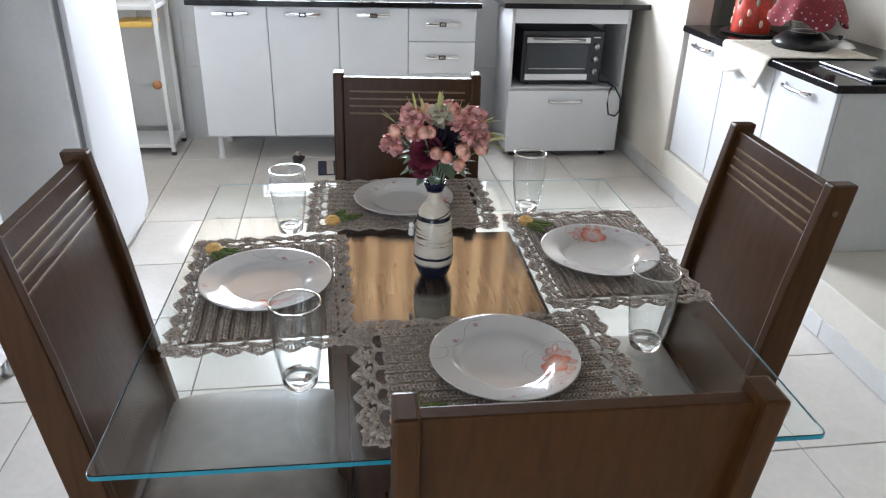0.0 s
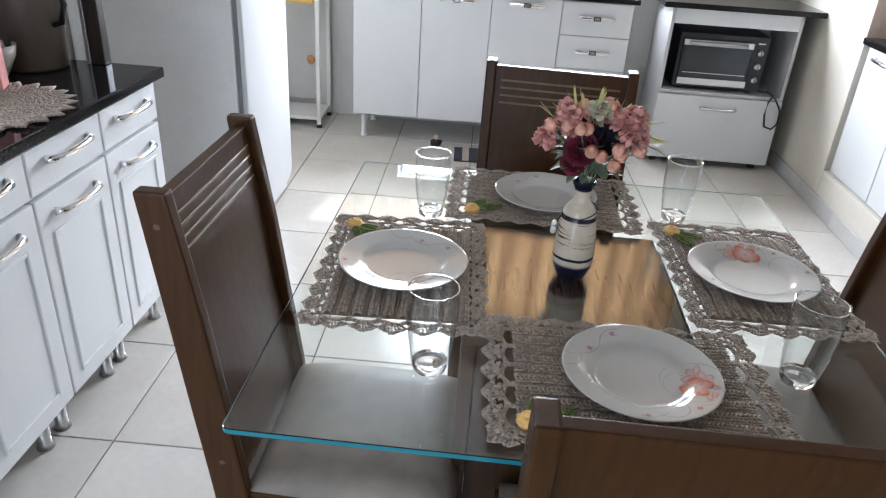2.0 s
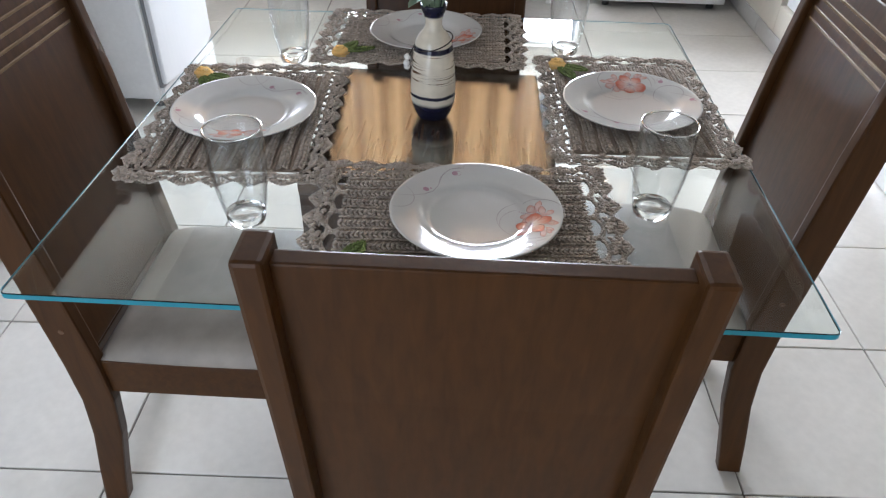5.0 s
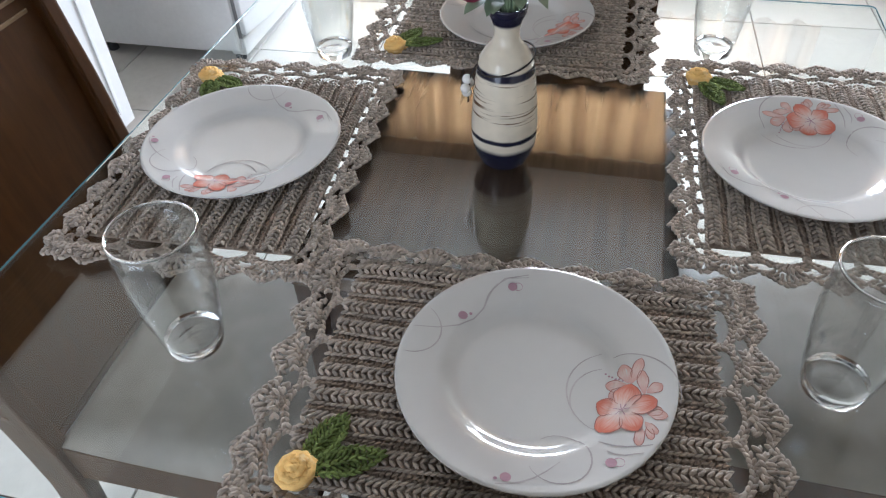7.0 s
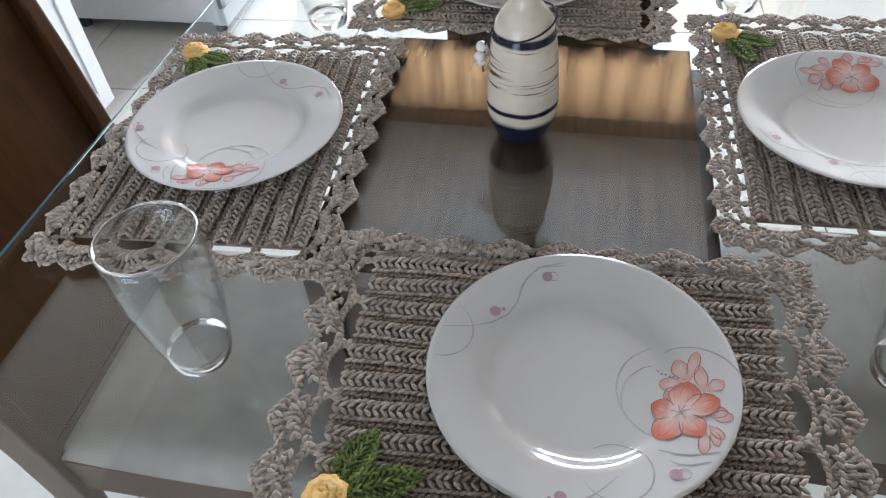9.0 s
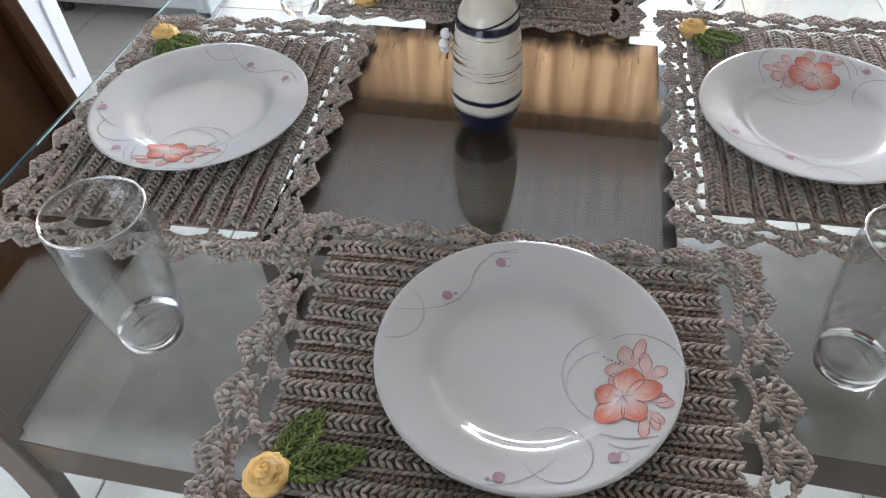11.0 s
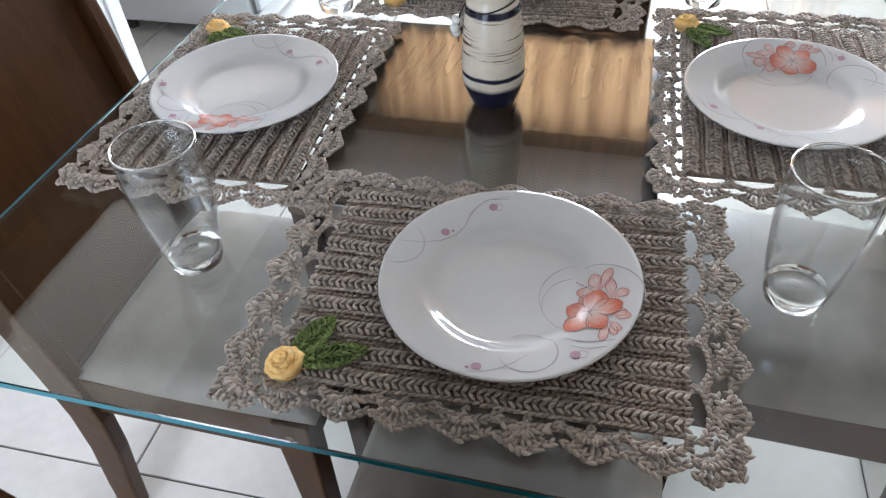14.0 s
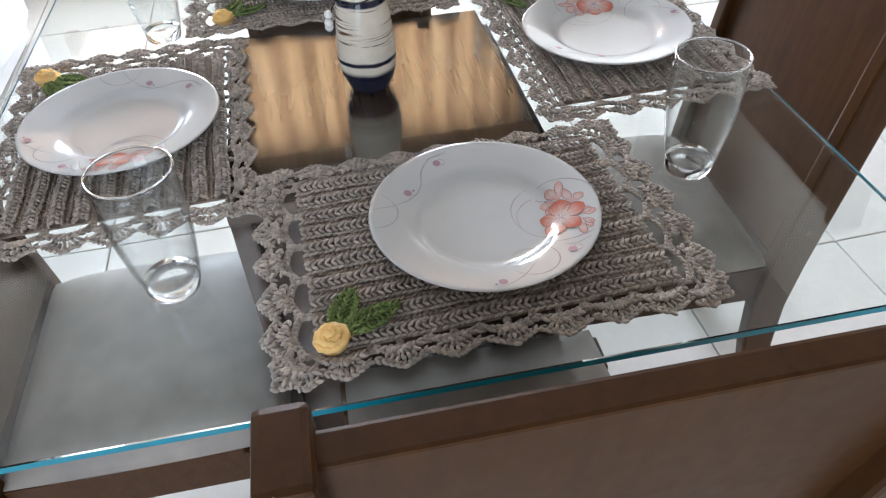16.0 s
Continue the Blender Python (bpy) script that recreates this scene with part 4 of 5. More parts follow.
def bouquet(m):
    bq = thing("bouquet", "bunch of artificial pink and peach flowers standing in the vase", "flowers", m)
    rng = random.Random(7)
    buds = [(-0.09, -0.025, 0.075), (-0.058, -0.045, 0.082), (-0.02, -0.052, 0.08), (0.012, -0.07, 0.034), (0.05, -0.06, 0.035), (0.038, -0.072, 0.018), (0.088, -0.045, 0.042), (0.096, -0.02, 0.062), (0.024, 0.0, 0.112), (-0.02, 0.04, 0.1), (0.06, 0.05, 0.08), (-0.06, 0.05, 0.06), (-0.01, -0.082, 0.046), (-0.035, -0.072, 0.085), (0.042, -0.075, 0.05)]
    for x, y, z in buds:
        bm = bmesh.new()
        d = Vector((x, y, z + 0.03))
        d.normalize()
        base = Vector((x, y, z)) - d * 0.012
        turn = Vector((0, 0, 1)).rotation_difference(d).to_matrix().to_4x4()
        bmesh.ops.create_uvsphere(bm, u_segments=12, v_segments=8, radius=0.0115, matrix=Matrix.Translation(base + d * 0.012) @ turn @ Matrix.Diagonal((1, 1, 1.15, 1)))
        for ring, (r, n, op) in enumerate(((0.0126, 3, -0.45), (0.0142, 4, -0.35), (0.0155, 4, -0.2))):
            for k in range(n):
                cup_petal(bm, base, d, r, 0.0265 - 0.003 * ring, 2 * math.pi * k / n + ring, op, 0.0)
        part("rosebud", bm, M_PEACH, bq, "peach rosebud", smooth=True)
        s = tube([(0, 0, -0.09), (x * 0.2, y * 0.2, -0.02), (x * 0.6, y * 0.6, z * 0.45), tuple(base)], 0.0014, 5)
        part("stem", s, M_LEAF, bq)
    clusters = [(-0.048, -0.035, 0.088, 0.034, M_PINK), (0.055, -0.04, 0.075, 0.036, M_PINK), (0.075, 0.0, 0.088, 0.03, M_PINK), (-0.095, -0.01, 0.042, 0.022, M_PINK), (0.03, 0.05, 0.085, 0.035, M_PINK), (-0.05, 0.06, 0.075, 0.035, M_PINK), (0.08, -0.035, 0.06, 0.024, M_PINK), (0.005, -0.012, 0.1, 0.028, M_CREAMFL)]
    for cx, cy, cz, r, mat in clusters:
        bm = bmesh.new()
        for _ in range(26):
            d = Vector((rng.gauss(0, 1), rng.gauss(0, 1) - 0.3, rng.gauss(0, 1) + 0.4)).normalized()
            c = Vector((cx, cy, cz)) + d * r * rng.uniform(0.5, 0.85)
            for k in range(4):
                s = d.orthogonal().normalized()
                s.rotate(Matrix.Rotation(k * math.pi / 2 + rng.random() * 0.5, 3, d))
                blade(bm, c, s + d * 0.45, rng.uniform(0.012, 0.017), rng.uniform(0.013, 0.017), 0.0, 0.2)
        part("hydrangea", bm, mat, bq, "cluster of small dusty pink petals" if mat == M_PINK else "cluster of cream florets", smooth=True)
    for x, y, z, r, mat in ((-0.026, -0.05, 0.04, 0.018, M_WINE), (-0.036, -0.046, 0.012, 0.013, M_WINE), (0.022, -0.036, 0.056, 0.016, M_NAVY), (-0.012, -0.03, 0.068, 0.013, M_NAVY), (0.0, 0.02, 0.05, 0.03, M_NAVY)):
        bm = bmesh.new()
        d = Vector((x, y - 0.03, z)).normalized()
        for ring in range(4):
            for k in range(5):
                cup_petal(bm, Vector((x, y, z)) - d * 0.012, d, r * (0.3 + 0.23 * ring), 0.03 - 0.004 * ring, 2 * math.pi * k / 5 + ring * 0.7, 0.15 + 0.15 * ring, 0.003 * ring)
        part("rose", bm, mat, bq, "dark wine rose" if mat == M_WINE else "dark plum rose", smooth=True)
    spots = []
    for k in range(34):
        a = 2 * math.pi * k / 34 + rng.uniform(-0.1, 0.1)
        spots.append((a, rng.uniform(0.02, 0.05), rng.uniform(-0.03, 0.03), rng.uniform(0.03, 0.055), rng.uniform(0.014, 0.024), rng.uniform(-0.1, 0.55)))
    for a, r, z, length, wide, up in spots:
        bm = bmesh.new()
        base = Vector((r * math.cos(a), r * math.sin(a), z + 0.005))
        blade(bm, base, (math.cos(a), math.sin(a), up), length, wide, 0.014)
        part("leaf", bm, M_LEAF, bq, smooth=True)
    for k in range(12):
        a = rng.uniform(0, 2 * math.pi)
        bm = bmesh.new()
        r = rng.uniform(0.03, 0.085)
        blade(bm, (r * math.cos(a), r * math.sin(a) * 0.8 - 0.01, rng.uniform(0.0, 0.085)), (math.cos(a), math.sin(a), rng.uniform(0.1, 0.9)), 0.034, 0.022, 0.006)
        part("leaf", bm, M_LEAF, bq, smooth=True)
    # broad leaves that hang over the vase's lip
    for k in range(16):
        a = 2 * math.pi * (k + 0.5) / 16 + rng.uniform(-0.15, 0.15)
        bm = bmesh.new()
        blade(bm, (0.018 * math.cos(a), 0.018 * math.sin(a), rng.uniform(0.002, 0.02)), (math.cos(a), math.sin(a), rng.uniform(-0.05, 0.25)), rng.uniform(0.045, 0.062), rng.uniform(0.02, 0.03), 0.02)
        part("leaf", bm, M_LEAF, bq, smooth=True)
    for x, z, dx, dz, n in ((-0.045, 0.105, -0.35, 1.0, 4), (0.0, 0.115, 0.12, 1.0, 4), (-0.085, 0.088, -0.5, 0.8, 3), (0.095, 0.068, 1.0, -0.05, 5), (0.085, 0.085, 0.8, 0.4, 2), (-0.06, 0.09, -0.6, 0.5, 2), (-0.03, 0.11, -0.1, 1.0, 3), (0.1, 0.05, 0.9, 0.1, 3), (0.04, 0.1, 0.4, 0.9, 2)):
        bm = bmesh.new()
        for k in range(n):
            blade(bm, (x, -0.02, z), (dx + rng.uniform(-0.3, 0.3), rng.uniform(-0.5, 0.2), dz + rng.uniform(-0.25, 0.25)), rng.uniform(0.036, 0.056), 0.0075, 0.003)
        part("spiky_leaf", bm, M_SPIKE, bq, "narrow lime-green leaves", smooth=True)
    return bq

# ---- the setting ----


def wall(name, bm, mat=None, label="", category="wall"):
    return tagged(part(name, bm, mat or M_WALL), label, category, kind="structure")


floor = wall("floor", box(-2.2, -2.9, -0.16, 3.2, 3.7, -0.006, 0), M_GROUT, "off-white glossy ceramic tile floor with dark joints", "floor")
# far wall, with the high window and the small vent cut through
bm = bmesh.new()
WX0, WX1, WZ0, WZ1 = -1.45, 1.15, 2.15, 3.08
for x0, z0, x1, z1 in ((-2.05, 0, 3.2, 1.06), (-2.05, 1.06, -0.83, 1.94), (0.73, 1.06, 3.2, 1.94), (-2.05, 1.94, 3.2, WZ0), (-2.05, WZ0, WX0, WZ1), (WX1, WZ0, 3.2, WZ1), (-2.05, WZ1, 3.2, CEIL)):
    box(x0, WALL_N, z0, x1, WALL_N + 0.14, z1, 0, 1, bm)
north = wall("wall_north", bm, None, "cream painted wall with white tiles below")
west = wall("wall_west", box(WALL_W - 0.15, WALL_S - 0.15, 0, WALL_W, WALL_N, CEIL, 0), None, "cream painted wall")
bm = bmesh.new()
for x0, z0, x1, z1 in ((WALL_W, 0, -1.75, CEIL), (-1.75, 2.25, -0.35, CEIL), (-0.35, 0, 3.2, CEIL)):
    box(x0, WALL_S - 0.15, z0, x1, WALL_S, z1, 0, 1, bm)
south = wall("wall_south", bm, None, "cream painted wall with a wide open doorway")
east = wall("wall_east", box(3.05, WALL_S, 0, 3.2, WALL_N, CEIL, 0), None, "cream painted wall")
pier = wall("wall_pier", box(WALL_E, 2.455, 0, WALL_E + 0.14, WALL_N, CEIL, 0.004), None, "cream painted wall end beside the oven cabinet")
back_e = wall("wall_recess", box(2.24, 0.6, STEP, 2.38, WALL_N, CEIL, 0), None, "cream painted wall behind the side cabinets")
ceiling = wall("ceiling", box(-2.05, WALL_S - 0.15, CEIL, 3.2, WALL_N + 0.14, CEIL + 0.12, 0), M_CEIL, "grey painted ceiling", "ceiling")
bm = bmesh.new()
for k in range(26):
    box(-2.0 + 0.2 * k, WALL_S, CEIL - 0.012, -2.0 + 0.2 * k + 0.185, WALL_N, CEIL - 0.001, 0.004, 1, bm)
wall("ceiling_boards", bm, M_CEIL, "grey ceiling boards with joints", "ceiling")
wall("cornice", box(-1.88, WALL_N - 0.16, WZ1 + 0.0, 1.56, WALL_N - 0.13, CEIL - 0.013, 0.004), M_CHAIRX, "brown wooden cornice board over the curtain", "trim")
step = wall("platform", box(WALL_E, WALL_S, 0, 3.05, 2.455, STEP, 0.006), M_WALL, "cream painted raised floor along the wall", "step")
# window: frame, curtain
win = tagged(part("window_1", join([tube([(WX0, 3.5, WZ0), (WX1, 3.5, WZ0), (WX1, 3.5, WZ1), (WX0, 3.5, WZ1)], 0.025, 8, True), tube([(-0.15, 3.5, WZ0), (-0.15, 3.5, WZ1)], 0.02, 8)]), M_WHITEMETAL), "white metal window frame high in the wall", "window", kind="structure")
tagged(part("window_2", join([tube([(-0.83, 3.49, 1.06), (0.73, 3.49, 1.06), (0.73, 3.49, 1.94), (-0.83, 3.49, 1.94)], 0.022, 8, True)] + [tube([(x, 3.49, 1.06), (x, 3.49, 1.94)], 0.016, 8) for x in (-0.44, -0.05, 0.34)]), M_WHITEMETAL), "white metal window over the far worktop", "window", kind="structure")
verts, faces = [], []
N = 240
for i in range(N + 1):
    u = i / N
    x = WX0 - 0.1 + u * (WX1 - WX0 + 0.2)
    fold = 0.035 * math.sin(2 * math.pi * u * 15 + 1.2 * math.sin(7 * u)) + 0.012 * math.sin(2 * math.pi * u * 37)
    for j in range(5):
        z = WZ1 + 0.03 - j / 4 * (WZ1 - WZ0 + 0.1)
        verts.append((x, WALL_N - 0.075 + fold * (0.6 + 0.1 * j), z - (0.02 * abs(math.sin(2 * math.pi * u * 7.5)) if j == 4 else 0)))
for i in range(N):
    for j in range(4):
        a = i * 5 + j
        faces.append((a, a + 5, a + 6, a + 1))
cur = thing("curtain", "pleated amber curtain hanging over the high window", "curtain")
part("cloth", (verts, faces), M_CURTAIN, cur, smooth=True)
bar("curtain_rod", [(WX0 - 0.2, WALL_N - 0.07, WZ1 + 0.05), (WX1 + 0.2, WALL_N - 0.07, WZ1 + 0.05)], 0.016, M_DARKWOOD, cur, "dark wooden curtain rod")
for x in (WX0 - 0.15, WX1 + 0.15):
    bar("bracket", [(x, WALL_N - 0.07, WZ1 + 0.05), (x, WALL_N + 0.01, WZ1 + 0.05)], 0.008, M_DARKWOOD, cur)

# ---- table ----
table = thing("dining_table", "square clear glass table top on a dark wooden box base", "table")
HX, GY0, GY1 = 0.537, -0.52, 0.572
outline = []
for cx, cy, a in ((HX - 0.012, GY1 - 0.012, 0), (-HX + 0.012, GY1 - 0.012, 90), (-HX + 0.012, GY0 + 0.012, 180), (HX - 0.012, GY0 + 0.012, 270)):
    outline += arc(cx, cy, 0.012, a, a + 90, 5)
top = part("glass_top", prism(outline, "z", GLASS - 0.01, GLASS, 0.0012, 1), M_GLASS, table, "clear glass top with green-blue edge")
top.data.materials.append(M_GLASSEDGE)
for p in top.data.polygons:
    if abs(p.normal.z) < 0.5:
        p.material_index = 1
top.visible_shadow = False
BX, BY0, BY1, BT = 0.216, -0.21, 0.245, GLASS - 0.0125
part("base_top", box(-BX, BY0, BT - 0.025, BX - 0.02, BY1, BT, 0.003), M_BASETOP, table, "streaked brown veneer board under the glass")
for s in (-1, 1):
    part("side_panel", box(s * (BX - 0.014) - 0.014, BY0 + 0.004, 0.0, s * (BX - 0.014) + 0.014, BY1 - 0.004, BT - 0.0255, 0.003), M_BASE, table)
part("front_panel", box(-BX + 0.029, BY0 + 0.02, 0.03, BX - 0.029, BY0 + 0.045, BT - 0.0255, 0.002), M_BASE, table)
part("rear_panel", box(-BX + 0.029, BY1 - 0.045, 0.03, BX - 0.029, BY1 - 0.02, BT - 0.0255, 0.002), M_BASE, table)
for x, y in ((-0.185, -0.184),):
    part("glass_fixing", lathe([(0, 0.0055), (0.007, 0.0055), (0.0095, 0.004), (0.01, 0.0), (0, 0.0)], 24), M_CHROME, table, "round chrome glass fixing", Matrix.Translation((x, y, GLASS + 0.0002)), True)

# ---- chairs ----
first = dining_chair(pose(-0.387, -0.117, 0, 0, 0, -90))
copy_thing(first, pose(0.416, 0.048, 0, 0, 0, 88.5))
copy_thing(first, pose(-0.038, 0.452, 0, 0, 0, 176))
copy_thing(first, pose(0.078, -0.407, 0, 0, 0, 0) @ Matrix.Diagonal((0.99, 1.0, 0.988, 1.0)))

# ---- on the table ----
near_mat = placemat(pose(0.06, -0.327, GLASS, 0, 0, 2.0))
copy_thing(near_mat, pose(-0.346, -0.022, GLASS, 0, 0, -87.0))
copy_thing(near_mat, pose(0.363, 0.088, GLASS, 0, 0, -88.5))
copy_thing(near_mat, pose(-0.057, 0.4, GLASS, 0, 0, 0.0))
PZ = GLASS + 0.0095
near_plate = dinner_plate(pose(0.0757, -0.3195, PZ))
copy_thing(near_plate, pose(-0.347, -0.023, PZ, 0, 0, -72) @ Matrix.Diagonal((1.02, 1.02, 1.0, 1.0)))
copy_thing(near_plate, pose(0.361, 0.066, PZ, 0, 0, 100) @ Matrix.Diagonal((1.02, 1.02, 1.0, 1.0)))
copy_thing(near_plate, pose(-0.049, 0.394, PZ, 0, 0, -8))
TZ = GLASS + 0.0006
cup = tumbler(pose(-0.261, -0.333, TZ))
copy_thing(cup, pose(0.342, -0.267, TZ))
copy_thing(cup, pose(-0.322, 0.262, TZ))
copy_thing(cup, pose(0.262, 0.36, TZ))
vase(pose(-0.01, 0.031, GLASS + 0.0006))
bouquet(pose(-0.008, 0.031, GLASS + 0.245) @ Matrix.Diagonal((0.92, 0.92, 0.95, 1.0)))

# ---- far side: base cabinet, oven cabinet, rack ----
FY = 2.98


def base_cabinet():
    c = thing("base_cabinet", "white kitchen base cabinet with three doors and four drawers", "cabinet")
    x0, x1, z0, z1 = -1.06, 0.535, 0.15, 0.905
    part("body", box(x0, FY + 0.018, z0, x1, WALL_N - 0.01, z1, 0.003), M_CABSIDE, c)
    w = (x1 - x0) / 4
    for k in range(3):
        d = part("door", box(x0 + k * w + 0.002, FY - 0.002, z0 + 0.002, x0 + (k + 1) * w - 0.002, FY + 0.017, z1 - 0.004, 0.004), M_CABINET, c, "plain white door")
        plate_handle(d, 0.2, Matrix.Translation((x0 + (k + 0.5) * w, FY - 0.002, 0.862)))
    for k in range(4):
        za, zb = z1 - 0.004 - (k + 1) * 0.188, z1 - 0.004 - k * 0.188
        d = part("drawer", box(x0 + 3 * w + 0.002, FY - 0.002, za + 0.003, x1 - 0.002, FY + 0.017, zb, 0.004), M_CABINET, c, "plain white drawer front")
        plate_handle(d, 0.2, Matrix.Translation((x1 - w / 2, FY - 0.002, (za + zb) / 2 + 0.01)))
    for x in (-1.0, -0.2, 0.48):
        for y in (3.03, 3.36):
            part("leg", lathe([(0, 0), (0.02, 0), (0.021, 0.008), (0.0155, 0.012), (0.0155, z0), (0, z0)], 20), M_WHITEMETAL, c, "white tubular leg", Matrix.Translation((x, y, 0)), True)


base_cabinet()
tagged(part("worktop", box(-1.1, FY - 0.03, 0.906, 0.56, WALL_N - 0.004, 0.936, 0.004), M_GRANITE), "black granite worktop on the far base cabinet", "worktop")
tagged(part("worktop", box(0.69, FY - 0.04, 0.911, 1.565, WALL_N - 0.004, 0.941, 0.004), M_GRANITE), "black granite worktop on the oven cabinet", "worktop")


def oven_cabinet():
    c = thing("oven_cabinet", "white kitchen cabinet with open oven niche and a flap door", "cabinet")
    x0, x1, z0, z1 = 0.748, 1.468, 0.04, 0.91
    for a, b in ((x0, x0 + 0.018), (x1 - 0.018, x1)):
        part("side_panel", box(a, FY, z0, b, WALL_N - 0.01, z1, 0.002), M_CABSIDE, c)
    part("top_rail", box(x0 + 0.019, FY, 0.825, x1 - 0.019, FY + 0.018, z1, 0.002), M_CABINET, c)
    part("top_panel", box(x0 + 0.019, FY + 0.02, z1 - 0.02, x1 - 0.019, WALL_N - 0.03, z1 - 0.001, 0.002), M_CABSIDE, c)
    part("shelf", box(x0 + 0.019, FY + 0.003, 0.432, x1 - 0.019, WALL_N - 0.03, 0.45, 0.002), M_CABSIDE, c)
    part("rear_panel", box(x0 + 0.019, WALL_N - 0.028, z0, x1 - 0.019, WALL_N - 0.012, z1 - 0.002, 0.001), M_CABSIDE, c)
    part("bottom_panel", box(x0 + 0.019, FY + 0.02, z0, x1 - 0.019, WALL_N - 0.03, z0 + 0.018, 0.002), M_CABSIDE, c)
    f = part("flap_door", box(x0 + 0.003, FY - 0.019, z0 + 0.004, x1 - 0.003, FY - 0.001, 0.43, 0.004), M_CABINET, c, "white flap door")
    bow_handle(f, 0.2, Matrix.Translation(((x0 + x1) / 2, FY - 0.019, 0.365)), 0.009)
    for x in (x0 + 0.06, x1 - 0.06):
        for y in (FY + 0.06, WALL_N - 0.07):
            part("foot", lathe([(0, 0), (0.02, 0), (0.022, 0.038), (0, 0.038)], 16), M_RUBBER, c, "", Matrix.Translation((x, y, 0.001)))


oven_cabinet()


def toaster_oven():
    o = thing("toaster_oven", "black electric oven with a steel-trimmed glass door in the niche", "oven")
    x0, x1, y0, z0, z1 = 0.83, 1.335, 3.03, 0.452, 0.775
    part("housing", box(x0, y0, z0 + 0.012, x1, 3.36, z1, 0.008), M_BLACK, o)
    for x in (x0 + 0.05, x1 - 0.05):
        for y in (y0 + 0.04, 3.32):
            part("foot", lathe([(0, 0), (0.014, 0), (0.016, 0.013), (0, 0.013)], 14), M_RUBBER, o, "", Matrix.Translation((x, y, z0 - 0.001)))
    d = part("door", box(x0 + 0.02, y0 - 0.018, z0 + 0.03, x1 - 0.09, y0 - 0.001, z1 - 0.03, 0.004), M_BLACK, o)
    part("pane", box(x0 + 0.035, y0 - 0.021, z0 + 0.075, x1 - 0.105, y0 - 0.0175, z1 - 0.075, 0.001, 1), M_OVENGLASS, d, "dark oven glass")
    part("lower_trim", box(x0 + 0.022, y0 - 0.022, z0 + 0.033, x1 - 0.092, y0 - 0.0175, z0 + 0.07, 0.001, 1), M_STEEL, d, "brushed steel strip")
    part("upper_trim", box(x0 + 0.022, y0 - 0.022, z1 - 0.068, x1 - 0.092, y0 - 0.0175, z1 - 0.036, 0.001, 1), M_STEEL, d, "brushed steel strip")
    part("handle", tube([(x0 + 0.06, y0 - 0.018, z1 - 0.05), (x0 + 0.062, y0 - 0.045, z1 - 0.05), (x1 - 0.132, y0 - 0.045, z1 - 0.05), (x1 - 0.13, y0 - 0.018, z1 - 0.05)], 0.009, 10), M_STEEL, d, "steel bar handle", None, True)
    part("rack_rod", box(x0 + 0.04, y0 - 0.0225, z0 + 0.1, x1 - 0.11, y0 - 0.021, z0 + 0.104, 0.0005, 1), M_STEEL, d)
    for k in range(3):
        kn = part("knob", lathe([(0, 0.022), (0.014, 0.022), (0.017, 0.018), (0.019, 0.0), (0, 0)], 22), M_STEEL, o, "steel knob", pose(x1 - 0.045, y0 - 0.0005, z1 - 0.09 - k * 0.075, 90), True)
        part("pointer", box(-0.002, -0.014, 0.021, 0.002, 0.014, 0.0245, 0.0005, 1), M_BLACK, kn)
    part("label_strip", box(x1 - 0.065, y0 - 0.002, z1 - 0.04, x1 - 0.025, y0, z1 - 0.034, 0), M_STEEL, o, "small grey marking")
    bar("cord", [(1.32, 3.05, 0.47), (1.37, 2.99, 0.475), (1.41, 2.945, 0.455), (1.45, 2.935, 0.39), (1.455, 2.935, 0.31), (1.43, 2.94, 0.275), (1.385, 2.935, 0.29), (1.37, 2.935, 0.36), (1.375, 2.94, 0.43), (1.40, 2.96, 0.462), (1.41, 3.1, 0.458)], 0.0055, M_BLACK, o, "loop of black power cord", 8)


toaster_oven()


def metal_rack():
    r = thing("metal_rack", "white metal kitchen rack with shelves and black feet", "rack")
    for x in (-1.3, -1.78):
        for y in (3.09, 3.37):
            p = part("post", box(x - 0.012, y - 0.012, 0.022, x + 0.012, y + 0.012, 1.05, 0.003), M_WHITEMETAL, r)
            part("foot", box(x - 0.014, y - 0.014, 0.0, x + 0.014, y + 0.014, 0.024, 0.004), M_RUBBER, p, "black plastic foot")
    for z in (0.06, 0.87):
        part("shelf", box(-1.785, 3.085, z - 0.012, -1.295, 3.375, z + 0.012, 0.004), M_WHITEMETAL, r)
    part("backing", box(-1.77, 3.385, 0.1, -1.31, 3.395, 0.86, 0.002), M_CABSIDE, r, "pale grey rear sheet")


metal_rack()
tagged(part("tray", prism([(-1.52, 0.755), (-1.335, 0.755), (-1.32, 0.79), (-1.535, 0.79)], "y", 3.12, 3.3, 0.01), M_YELLOWPL), "yellow plastic tray hung under the rack's upper shelf", "tray")
bar("tray_hook", [(-1.43, 3.2, 0.79), (-1.43, 3.2, 0.862)], 0.004, M_STEEL)
tagged(bpy.data.objects["tray_hook"], "thin steel hook holding the yellow tray", "hook")
tagged(part("magnet", lathe([(0, 0.012), (0.022, 0.012), (0.028, 0.006), (0.028, 0), (0, 0)], 24), M_ORANGE, None, "", pose(-1.42, 3.384, 0.365, 90), True), "round orange magnet on the rack's rear sheet", "magnet")
bar("wall_cable", [(-1.19, WALL_N - 0.008, 1.1), (-1.17, WALL_N - 0.008, 1.0), (-1.12, WALL_N - 0.008, 0.9), (-1.07, WALL_N - 0.008, 0.86)], 0.004, M_RUBBER)
tagged(bpy.data.objects["wall_cable"], "thin dark cable hanging on the tiled wall", "cable")

